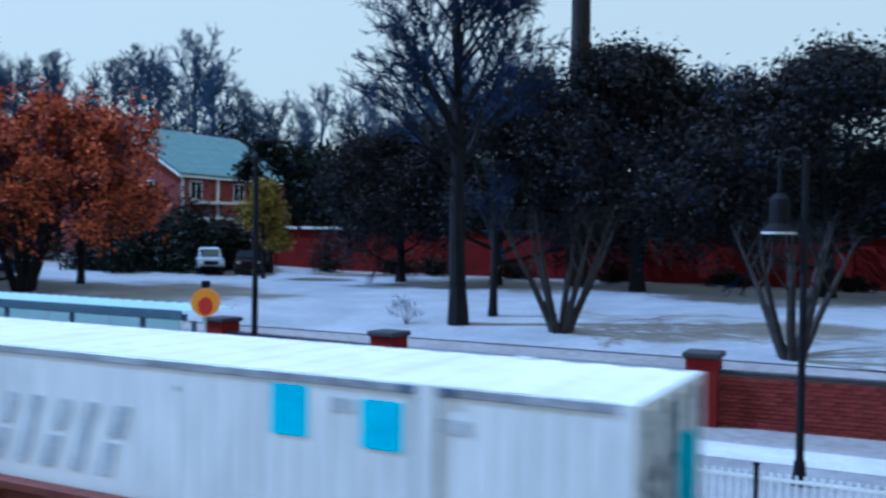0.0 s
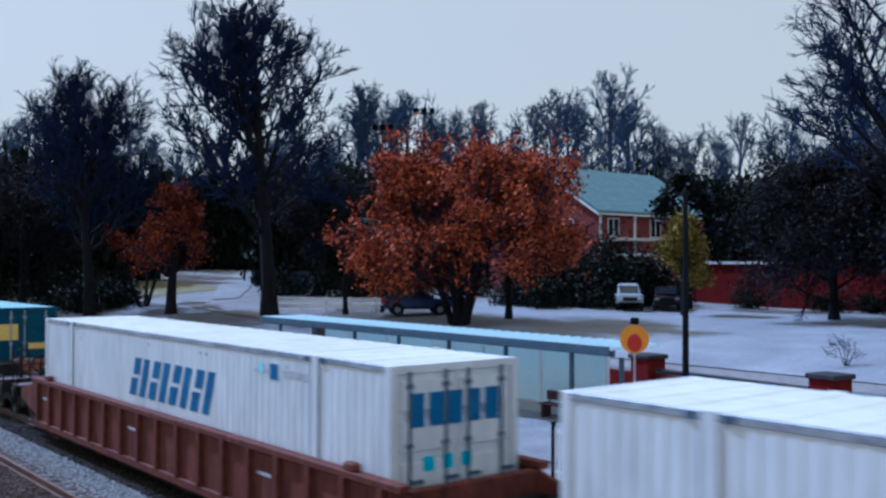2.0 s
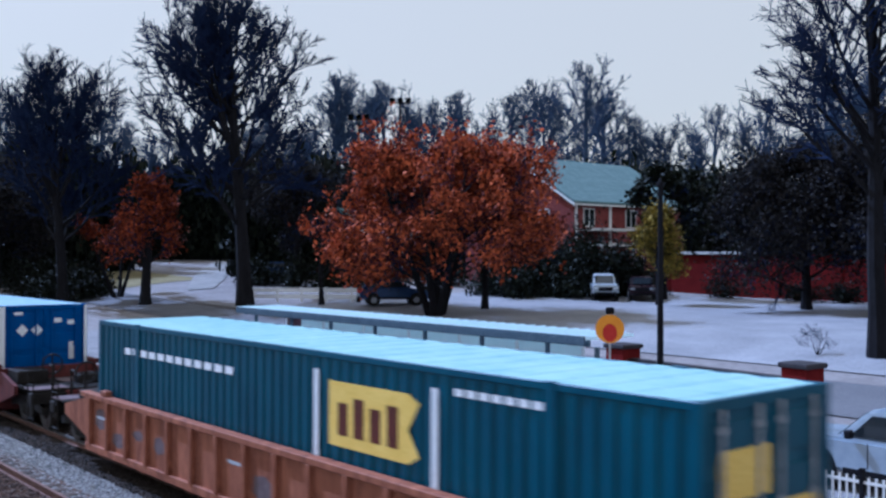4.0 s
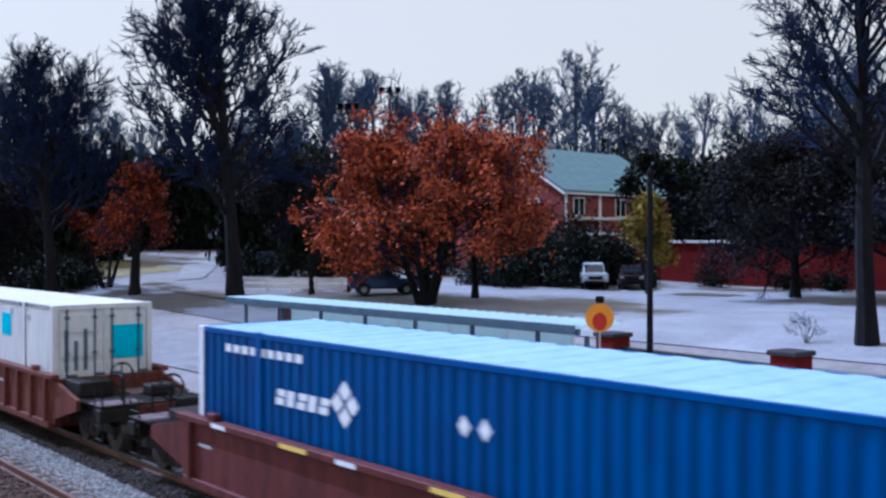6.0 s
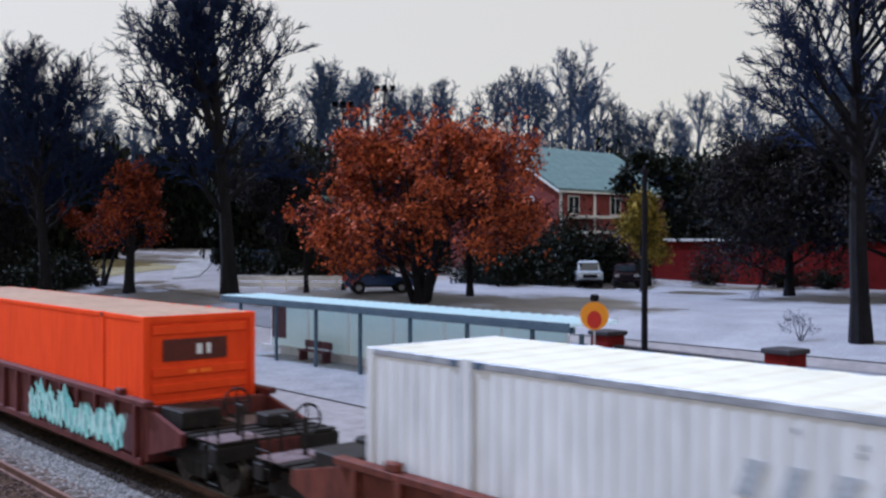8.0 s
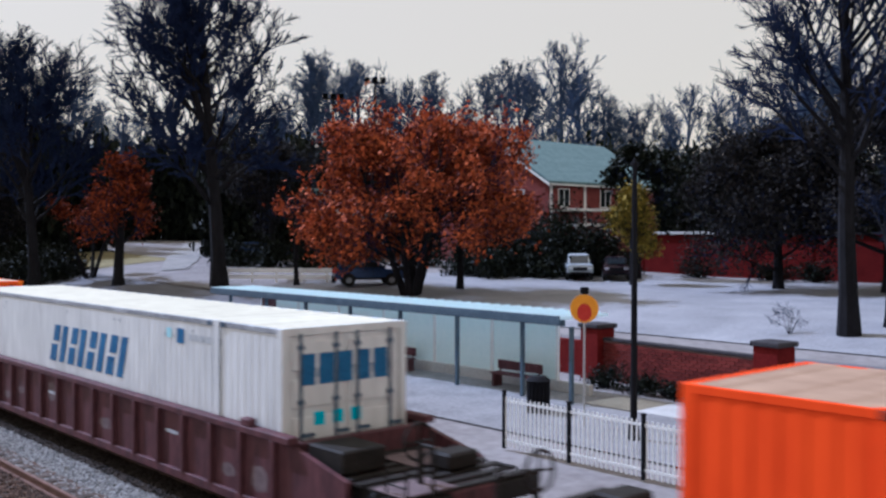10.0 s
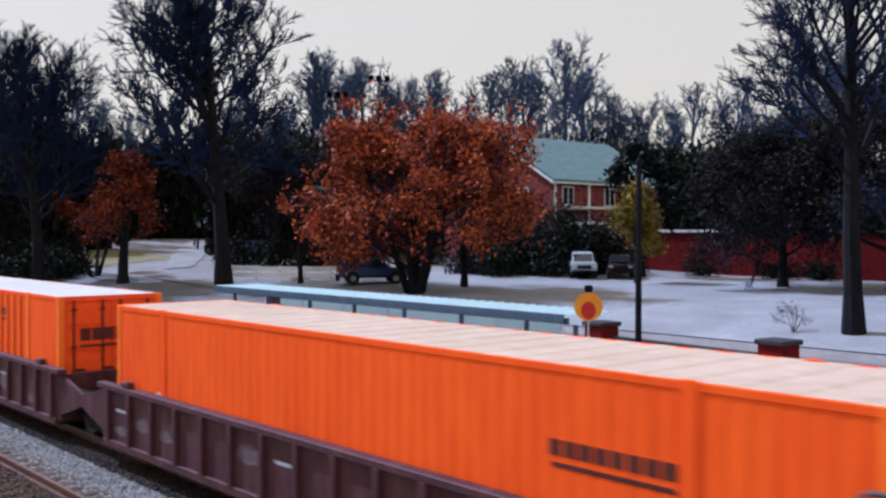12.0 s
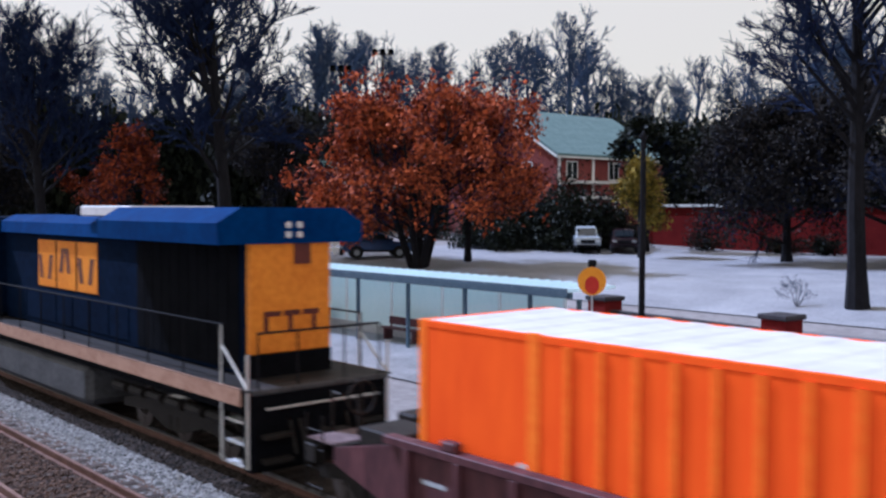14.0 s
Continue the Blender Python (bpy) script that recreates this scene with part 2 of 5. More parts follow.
    pink_wall=mat("pinkish_house_brick", (0.13, 0.030, 0.026), (0.22, 0.060, 0.052), 1.0, 0.85, 0, 0.2, 12),
)


# ---------------------------------------------------------------- mesh helpers
def box(bm, x0, x1, y0, y1, z0, z1, bevel=0.0):
    made = bmesh.ops.create_cube(bm, size=1.0, matrix=Matrix.LocRotScale(((x0 + x1) / 2, (y0 + y1) / 2, (z0 + z1) / 2), None, (abs(x1 - x0), abs(y1 - y0), abs(z1 - z0))))
    if bevel:
        edges = list({e for v in made["verts"] for e in v.link_edges})
        bmesh.ops.bevel(bm, geom=edges, offset=bevel, segments=1, affect="EDGES")


def rod(bm, p0, p1, r0, r1=None, n=8):
    p0, p1 = Vector(p0), Vector(p1)
    d = p1 - p0
    m = Matrix.Translation((p0 + p1) / 2) @ d.to_track_quat("Z", "Y").to_matrix().to_4x4()
    bmesh.ops.create_cone(bm, cap_ends=True, segments=n, radius1=r0, radius2=r0 if r1 is None else r1, depth=d.length, matrix=m)


def prism(bm, outline, y0, y1):
    """A closed outline of (x, z) drawn out from y0 to y1."""
    a = [bm.verts.new((x, y0, z)) for x, z in outline]
    b = [bm.verts.new((x, y1, z)) for x, z in outline]
    n = len(outline)
    bm.faces.new(a)
    bm.faces.new(list(reversed(b)))
    for i in range(n):
        bm.faces.new((a[i], b[i], b[(i + 1) % n], a[(i + 1) % n]))
    bmesh.ops.recalc_face_normals(bm, faces=bm.faces)


def finish(bm, name, material):
    me = bpy.data.meshes.new(name)
    bm.to_mesh(me)
    bm.free()
    me.materials.append(material)
    return me


def part(name, bm, material, parent, label="", kind=""):
    ob = new(name, finish(bm, name, material))
    ob.parent = parent
    return tagged(ob, label, kind=kind)


def piece(name, me, parent, x, y, z, rz=0.0):
    ob = new(name, me)
    ob.parent = parent
    ob.matrix_basis = pose(x, y, z, 0, 0, rz)
    return ob


def boxes(*rows, bevel=0.0):
    bm = bmesh.new()
    for r in rows:
        box(bm, *r, bevel=bevel)
    return bm


def empty(name, label, category, group=""):
    ob = new(name)
    ob.empty_display_size = 0.3
    return tagged(ob, label, category, group)


def sheet(name, verts, faces, material):
    me = bpy.data.meshes.new(name)
    me.from_pydata(verts, [], faces)
    me.materials.append(material)
    me.update()
    return me


def tube(v, f, pts, radii, n):
    base = len(v)
    pts = [Vector(p) for p in pts]
    for i, p in enumerate(pts):
        d = (pts[min(i + 1, len(pts) - 1)] - pts[max(i - 1, 0)]).normalized()
        a = d.orthogonal().normalized()
        b = d.cross(a)
        for k in range(n):
            t = 2 * math.pi * k / n
            v.append(tuple(p + (a * math.cos(t) + b * math.sin(t)) * radii[i]))
    for i in range(len(pts) - 1):
        for k in range(n):
            k2 = (k + 1) % n
            f.append((base + i * n + k, base + i * n + k2, base + (i + 1) * n + k2, base + (i + 1) * n + k))


# ---------------------------------------------------------------- ground
def lift(y, x=0.0):
    """Height of the land: flat by the track, then rising to the car park and the houses behind."""
    far = min(1.0, max(0.0, (y - 8.0) / 8.0)) * max(0.0, -42.0 - x) * 0.03
    if y < 15:
        return far
    s = min(1.0, (y - 15) / 18.0)
    return far + 1.45 * s * s * (3 - 2 * s) + max(0.0, y - 33) * 0.016


def land(name, xs, ys, over, material, label, category):
    v = [(x, y, lift(min(y, 140.0), max(x, -150.0)) + over) for y in ys for x in xs]
    n = len(xs)
    f = [(j * n + i, j * n + i + 1, (j + 1) * n + i + 1, (j + 1) * n + i) for j in range(len(ys) - 1) for i in range(n - 1)]
    return tagged(new(name, sheet(name, v, f, material)), label, category, kind="structure")


def strip(name, x0, x1, y0, y1, over, material, label, category):
    ys = [float(a) for a in np.unique(np.concatenate([[y0, y1], np.arange(math.ceil(y0), y1, 1.0)]))]
    xs = [float(a) for a in np.unique(np.concatenate([[x0, x1], [a for a in (-150.0, -100.0, -42.0) if x0 < a < x1]]))]
    return land(name, xs, ys, over, material, label, category)


def build_ground():
    ys = [-900.0, -60.0, -10.0, 0.0] + [float(i) for i in range(8, 40)] + [60.0, 90.0, 140.0, 220.0, 400.0, 900.0, 2200.0]
    land("ground", [-2200.0, -150.0, -100.0, -42.0, 0.0, 120.0, 2200.0], ys, -0.05, M["ground"], "pale dusty winter ground rising gently from the railway", "ground")
    strip("parking_lot", -58, 60, 24.5, 53.5, 0.0, M["lot"], "pale sunlit asphalt car park behind the station", "parking lot")
    strip("road", -140, 60, 18.6, 23.0, 0.0, M["road"], "worn grey asphalt street running beside the railway", "road")
    strip("sidewalk", -19.0, 30, 12.7, 14.4, 0.012, M["sidewalk"], "bright worn concrete footway behind the platform", "pavement")
    strip("pavement", -60, 30, 8.0, 14.8, 0.0, M["concrete"], "pale concrete station platform paving", "pavement")
    way = []
    bends = ((84.0, 25.7, 27.2), (92.0, 25.9, 27.7), (107.0, 26.3, 28.0), (120.0, 26.8, 28.0), (132.0, 27.1, 27.9))
    for r in np.linspace(84.0, 132.0, 33):
        for k in (1, 2):
            a = float(np.interp(r, [b[0] for b in bends], [b[k] for b in bends]))
            x, y = -r * math.cos(radians(a)), -9.9 + r * math.sin(radians(a))
            way.append((x, y, lift(y, x) + 0.025))
    tagged(new("driveway", sheet("driveway", way, [(2 * i, 2 * i + 1, 2 * i + 3, 2 * i + 2) for i in range(32)], M["drive"])), "bright concrete driveway climbing between the trees", "driveway", kind="structure")
    strip("verge", -112, -84, 24.0, 33.0, -0.02, M["grass"], "dormant tan grass beside the street", "grass")


# ---------------------------------------------------------------- railway
RAIL = 0.25


def build_track(y, label, stone, group, head):
    v, f = [], []
    prof = [(-1.72, -0.045), (-1.5, 0.06), (1.5, 0.06), (1.72, -0.045)]
    for x in (-260.0, 120.0):
        v += [(x, y + a, b) for a, b in prof]
    f = [(i, i + 4, i + 5, i + 1) for i in range(3)]
    tagged(new("trackbed", sheet("trackbed", v, f, stone)), "crushed stone trackbed under the rails", "trackbed", kind="structure")
    track = empty("railway_track", label, "railway track", group)
    track.location = (0, y, 0)
    for s in (-1, 1):
        bm = boxes((-260, 120, s * 0.755 - 0.07, s * 0.755 + 0.07, 0.075, 0.10), (-260, 120, s * 0.755 - 0.012, s * 0.755 + 0.012, 0.10, 0.205))
        r = part("rail", bm, M["rail"], track)
        part("railhead", boxes((-260, 120, s * 0.755 - 0.036, s * 0.755 + 0.036, 0.205, RAIL)), head, r, "worn railhead")
    me = finish(boxes((-0.115, 0.115, -1.3, 1.3, -0.02, 0.08), bevel=0.012), "sleeper", M["tie"])
    for i in range(110):
        piece("sleeper", me, track, -50 + i * 0.52, random.uniform(-0.03, 0.03), 0, random.uniform(-1, 1))
    bm = bmesh.new()
    for i in range(380):
        x = -50 - (i + 1) * 0.52
        if x > -240:
            box(bm, x - 0.115, x + 0.115, -1.3, 1.3, -0.02, 0.08)
    part("sleepers", bm, M["tie"], track, kind="stuff")


def build_stones(name, y0, y1, x0, x1, count, material, label, ztop=0.03, zslope=None):
    rng = np.random.default_rng(7)
    base = np.array([(1, 0, -.4), (-.5, .87, -.4), (-.5, -.87, -.4), (-.8, 0, .5), (.4, -.7, .5), (.4, .7, .5)])
    tri = [(0, 2, 1), (3, 4, 5), (0, 1, 5), (1, 2, 3), (2, 0, 4), (0, 5, 4), (1, 3, 5), (2, 4, 3)]
    v, f = [], []
    for i in range(count):
        s = rng.uniform(0.025, 0.05)
        a = rng.uniform(0, 6.28)
        x, y = rng.uniform(x0, x1), rng.uniform(y0, y1)
        c, q = math.cos(a), math.sin(a)
        sx = rng.uniform(0.7, 1.4, 3) * s
        z = ztop if zslope is None else zslope(y)
        for p in base:
            px, py, pz = p * sx
            v.append((x + c * px - q * py, y + q * px + c * py, z + pz + s * 0.2))
        f += [tuple(k + i * 6 for k in t) for t in tri]
    tagged(new(name, sheet(name, v, f, material)), label, "ballast", kind="stuff")


# ---------------------------------------------------------------- containers
LC, HC, WC = 16.4, 2.86, 1.3
FLOOR = 3.48 - HC


def corrugated(x0, x1, z0, z1, y, out, pitch=0.27, depth=0.035):
    """A ribbed side sheet with thickness, from x0 to x1; out is the side that faces outwards."""
    bm = bmesh.new()
    n = max(1, round((x1 - x0) / pitch))
    p = (x1 - x0) / n
    xs = []
    for i in range(n):
        a = x0 + i * p
        xs += [(a, 0), (a + p * 0.3, 0), (a + p * 0.42, 1), (a + p * 0.88, 1)]
    xs.append((x1, 0))
    rows = []
    for x, d in xs:
        yy = y - out * depth * d
        rows.append((bm.verts.new((x, yy, z0)), bm.verts.new((x, yy, z1)), bm.verts.new((x, yy - out * 0.01, z0)), bm.verts.new((x, yy - out * 0.01, z1))))
    for a, b in zip(rows, rows[1:]):
        bm.faces.new((a[0], b[0], b[1], a[1]))
        bm.faces.new((a[2], a[3], b[3], b[2]))
        bm.faces.new((a[1], b[1], b[3], a[3]))
        bm.faces.new((a[0], a[2], b[2], b[0]))
    bmesh.ops.recalc_face_normals(bm, faces=bm.faces)
    return bm


def slant(bm, x, z, w, h, lean, y, t=0.006):
    prism(bm, [(x, z), (x + w, z), (x + w + lean, z + h), (x + lean, z + h)], y - t, y)


def container(label, skin, roof, rail, posts, ribs=0.27, depth=0.035, pale=None, gear=None, door_posts=None, doors=True):
    """Origin at the middle of the floor; doors, or a ribbed blank end, at +x."""
    c = empty("shipping_container", label, "shipping container", "containers of the train")
    h = LC / 2
    for s in (-1, 1):
        side = part("side_wall", corrugated(-h + 0.12, h - 0.12, 0.16, HC - 0.1, s * (WC - 0.012), s, ribs, depth), skin, c)
        part("top_rail", boxes((-h + 0.1, h - 0.1, s * WC - 0.05 * (s > 0), s * WC + 0.05 * (s < 0), HC - 0.1, HC - 0.004), bevel=0.008), rail, c)
        part("bottom_rail", boxes((-h + 0.1, h - 0.1, s * WC - 0.05 * (s > 0), s * WC + 0.05 * (s < 0), 0, 0.16)), rail, c)
        for e in (-1, 1):
            x = e * (6.1 - 0.05)
            part("lifting_post", boxes((x - 0.1, x + 0.1, s * (WC - 0.05), s * (WC + 0.012), 0.1, HC + 0.012), bevel=0.006), pale or skin, c)
            part("corner_post", boxes((e * h - e * 0.16, e * h, s * (WC - 0.14), s * (WC + 0.004), 0, HC), bevel=0.01), (door_posts or posts) if e > 0 else posts, c)
    n = 26
    w = (2 * h - 0.2) / n
    line = []
    for i in range(n):
        a = -h + 0.1 + w * i
        line += [(a, HC - 0.016), (a + w * 0.08, HC), (a + w * 0.52, HC), (a + w * 0.6, HC - 0.016)]
    line.append((h - 0.1, HC - 0.016))
    bm = bmesh.new()
    prism(bm, line + [(h - 0.1, HC - 0.06), (-h + 0.1, HC - 0.06)], -WC + 0.05, WC - 0.05)
    part("roof", bm, roof, c)
    part("floor", boxes((-h + 0.1, h - 0.1, -WC + 0.06, WC - 0.06, 0.0, 0.14)), M["truck"], c)
    bm = bmesh.new()
    box(bm, -h + 0.05, -h + 0.08, -WC + 0.1, WC - 0.1, 0.1, HC - 0.05)
    box(bm, -h + 0.0, -h + 0.1, -WC + 0.1, WC - 0.1, HC - 0.13, HC - 0.002)
    box(bm, -h + 0.0, -h + 0.1, -WC + 0.1, WC - 0.1, 0, 0.12)
    e = part("front_wall", bm, skin, c)
    me = finish(boxes((-h + 0.02, -h + 0.051, 0, 0.15, 0.12, HC - 0.13)), "front_rib", skin)
    for i in range(9):
        piece("front_rib", me, e, 0, -WC + 0.15 + i * 0.255, 0)
    if not doors:
        e = part("end_wall", boxes((h - 0.1, h - 0.06, -WC + 0.14, WC - 0.14, 0.12, HC - 0.13)), skin, c)
        me = finish(boxes((h - 0.061, h - 0.012, -WC + 0.2, WC - 0.2, 0, 0.2), bevel=0.02), "end_rib", skin)
        for z in (0.22, 0.56, 0.9, 1.24, 1.58, 2.46):
            piece("end_rib", me, e, 0, 0, z)
    for s in (-1, 1) if doors else ():
        a, b = (0.008, WC - 0.15) if s > 0 else (-WC + 0.15, -0.008)
        bm = boxes((h - 0.08, h - 0.035, a, b, 0.12, HC - 0.14), bevel=0.006)
        d = part("door", bm, skin, c)
        me = finish(boxes((h - 0.036, h - 0.008, a + 0.05, b - 0.05, 0, 0.46), bevel=0.008), "door_panel", skin)
        for k in range(4):
            piece("door_panel", me, d, 0, 0, 0.3 + k * 0.62)
        for k in (0.18, 0.8):
            y = a + (b - a) * k
            bm = bmesh.new()
            rod(bm, (h + 0.012, y, 0.1), (h + 0.012, y, HC - 0.1), 0.026, n=6)
            box(bm, h - 0.012, h + 0.03, y - 0.02, y + 0.26, 1.05, 1.11)
            for zz in (0.35, 1.6, 2.5):
                box(bm, h - 0.03, h + 0.03, y - 0.06, y + 0.06, zz, zz + 0.07)
            part("lock_rod", bm, gear or M["grey_seal"], d, "steel lock rod")
    part("door_header", boxes((h - 0.1, h - 0.006, -WC + 0.14, WC - 0.14, HC - 0.13, HC - 0.002)), skin, c)
    part("door_sill", boxes((h - 0.1, h - 0.006, -WC + 0.14, WC - 0.14, 0, 0.12)), skin, c)
    return c


def wordmark(c, x, z, w, h, material, count=5, lean=0.22, heavy=0.7, name="wordmark"):
    """A brand mark on both sides, as slanted blocks."""
    for s in (-1, 1):
        p = w / count
        y = s * (WC - 0.012) + (0.0 if s < 0 else 0.006)
        for i in range(count):
            xx = (x + i * p) if s < 0 else (-x - w + i * p)
            g = p * heavy
            if i % 2 == 0:
                bm = bmesh.new()
                slant(bm, xx + lean * 0.56 + g * 0.16, z + h * 0.56, g * 1.1, h * 0.44, lean * 0.44, y)
                part(name, bm, material, c, "plain slanted block of a brand mark")
                bm = bmesh.new()
                slant(bm, xx, z, g * 1.15, h * 0.46, lean * 0.46, y)
            else:
                bm = bmesh.new()
                slant(bm, xx + g * 0.1, z, g * 0.95, h, lean, y)
            part(name, bm, material, c, "plain slanted block of a brand mark")


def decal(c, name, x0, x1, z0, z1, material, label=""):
    for s in (-1, 1):
        a, b = (x0, x1) if s < 0 else (-x1, -x0)
        y = s * (WC - 0.012)
        bm = boxes((a, b, min(y, y + s * 0.006), max(y, y + s * 0.006), z0, z1))
        part(name, bm, material, c, label)


def end_decal(c, name, y0, y1, z0, z1, material, label=""):
    h = LC / 2
    part(name, boxes((h - 0.02, h - 0.002, y0, y1, z0, z1)), material, c, label)


def bars(c, name, x0, x1, z0, z1, material, n, fill=0.7):
    """Small writing that cannot be read, as plain bars."""
    p = (x1 - x0) / n
    me = finish(boxes((-p * fill / 2, p * fill / 2, -0.0025, 0.0025, z0, z1)), name, material)
    for s in (-1, 1):
        for i in range(n):
            piece(name, me, c, -s * (x0 + (i + fill / 2) * p), s * (WC - 0.0095), 0)


def white_container(mark, label, second=False):
    c = container(label, M["white"], M["white_roof"], M["grey_seal"], M["white"], 0.23, 0.007, None, M["mark_slate"])
    if mark == "blue":
        wordmark(c, -2.05, 1.4, 4.3, 0.86, M["mark_blue"], 8, 0.3, 0.62)
        bars(c, "lettering_bar", 5.0, 6.3, 2.42, 2.54, M["mark_grey"], 6)
        decal(c, "blue_decal", 4.52, 4.8, 2.34, 2.62, M["mark_blue"])
        decal(c, "pale_decal", 4.1, 4.28, 2.42, 2.6, M["cyan_pale"])
    elif mark == "faded":
        wordmark(c, -2.3, 1.4, 4.3, 0.86, M["mark_grey"], 9, 0.3, 0.42)
        if second:
            decal(c, "cyan_decal", 4.15, 4.6, 2.18, 2.72, M["cyan"], "bright cyan square decal")
            decal(c, "cyan_decal", 5.3, 5.76, 2.15, 2.65, M["cyan"], "bright cyan square decal")
        else:
            decal(c, "cyan_decal", 4.2, 4.98, 1.9, 2.5, M["cyan"], "bright cyan square decal")
        bars(c, "lettering_bar", 4.9, 5.22, 2.5, 2.64, M["mark_grey"], 3)
        bars(c, "lettering_bar", 5.9, 6.6, 2.4, 2.54, M["mark_grey"], 5)
        end_decal(c, "end_decal", 0.25, 1.05, 1.45, 2.3, M["cyan"], "bright cyan square decal")
    else:
        wordmark(c, -2.2, 1.4, 4.3, 0.86, M["mark_blue"], 8, 0.3, 0.62)
        decal(c, "cyan_decal", 4.2, 4.62, 1.9, 2.4, M["cyan"], "bright cyan square decal")
        decal(c, "cyan_decal", 4.8, 5.2, 1.9, 2.4, M["cyan"], "bright cyan square decal")
        bars(c, "lettering_bar", 5.5, 6.6, 2.25, 2.42, M["mark_grey"], 6)
        end_decal(c, "end_decal", 0.25, 1.05, 1.45, 2.3, M["cyan"], "bright cyan square decal")
    rng = random.Random(len(label) + int(second))
    for s in (-1, 1):
        for e in (-1, 1):
            x = e * 6.05
            for dx in (-0.24, 0.24):
                part("post_seam", boxes((x + dx * 0.48 - 0.012, x + dx * 0.48 + 0.012, s * (WC + 0.008) - 0.006, s * (WC + 0.008) + 0.006, 0.2, HC - 0.12)), M["mark_grey"], c, "grey seam beside the lifting post")
                part("lifting_bracket", boxes((x + dx - 0.07, x + dx + 0.07, s * (WC - 0.02), s * (WC + 0.02), HC - 0.1, HC - 0.01), bevel=0.006), M["mark_slate"], c, "dark worn lifting bracket")
        me = finish(boxes((-0.014, 0.014, -0.002, 0.002, -0.03, 0.03), bevel=0.001), "scuff", M["mark_slate"])
        for k in range(9):
            piece("scuff", me, c, rng.uniform(-5.6, 7.0), s * (WC - 0.0085), rng.choice((HC - 0.32, HC - 0.4, HC - 0.26)))
    for k in range(5 if mark == "blue" else 3):
        a = (-0.95 + k * 0.38) if mark == "blue" else (-1.0 + k * 0.24)
        b, z0, z1 = (a + 0.3, 1.9, 2.42) if mark == "blue" else (a + 0.1, 1.2, 2.25 - 0.3 * (k % 2))
        part("end_mark", boxes((LC / 2 - 0.015, LC / 2 - 0.002, a, b, z0, z1)), M["mark_blue"] if mark == "blue" else M["mark_slate"], c)
        if mark == "blue" and 0 < k < 4:
            part("small_end_mark", boxes((LC / 2 - 0.015, LC / 2 - 0.002, a - 0.1, b - 0.2, 1.22, 1.44)), M["cyan"], c)
    return c


def red_container(label, roof):
    """A plain red orange box with a dark number recess in its blank end."""
    c = container(label, M["red_orange"], roof, M["red_orange"], M["red_orange"], 0.29, 0.008, doors=False)
    h = LC / 2
    r = part("number_recess", boxes((h - 0.056, h - 0.03, -0.86, 0.62, 1.9, 2.36), bevel=0.006), M["mark_dark"], c, "dark recessed number panel")
    for y, w in ((-0.1, 0.13), (0.13, 0.1)):
        part("number_bar", boxes((h - 0.03, h - 0.024, y, y + w, 2.02, 2.24)), M["mark_white"], r)
    for y, w in ((-0.3, 0.2), (-0.02, 0.26)):
        part("end_lettering_bar", boxes((h - 0.012, h - 0.006, y, y + w, 1.63, 1.7)), M["orange_pale"], c)
    for x in (-6.05, 6.05):
        part("lifting_bracket", boxes((x - 0.07, x + 0.07, -WC - 0.02, -WC + 0.02, HC - 0.1, HC - 0.01), bevel=0.006), M["mark_dark"], c, "dark worn lifting bracket")
    return c


def orange_container(label, roof, sheet_post=False, mark_x=4.1, mark_z=1.78):
    c = container(label, M["orange"], roof, M["orange"], M["orange_pale"], 0.98 if sheet_post else 0.29, 0.002 if sheet_post else 0.006, M["orange_pale"] if sheet_post else M["orange"], M["mark_dark"])
    if sheet_post:
        for s in (-1, 1):
            me = finish(boxes((-0.04, 0.04, s * WC - 0.03, s * WC + 0.003, 0.16, HC - 0.1)), "side_post", M["orange_pale"])
            for i in range(23):
                piece("side_post", me, c, -5.5 + i * 0.5, 0, 0)
    bm_rows = ((mark_x, mark_z, 1.85, 0.19, 8), (mark_x + 0.05, mark_z - 0.14, 1.75, 0.06, 1))
    for x, z, w, h, n in bm_rows:
        bars(c, "lettering_bar", x, x + w, z, z + h, M["mark_dark"], n, 0.8 if n > 1 else 1.0)
    for k in range(6):
        y = -0.78 + k * 0.29
        part("end_lettering_bar", boxes((LC / 2 - 0.012, LC / 2 + 0.004, y, y + 0.25, 1.78, 2.08)), M["mark_dark"], c)
    part("end_underline", boxes((LC / 2 - 0.012, LC / 2 + 0.004, -0.8, 0.95, 1.62, 1.68)), M["mark_dark"], c)
    bm = bmesh.new()
    bmesh.ops.create_cone(bm, cap_ends=True, segments=20, radius1=0.2, radius2=0.2, depth=0.012, matrix=pose(-LC / 2 + 2.0, -WC + 0.004, 1.05, 90))
    part("round_placard", bm, M["pale_roof"], c, "round pale placard")
    return c


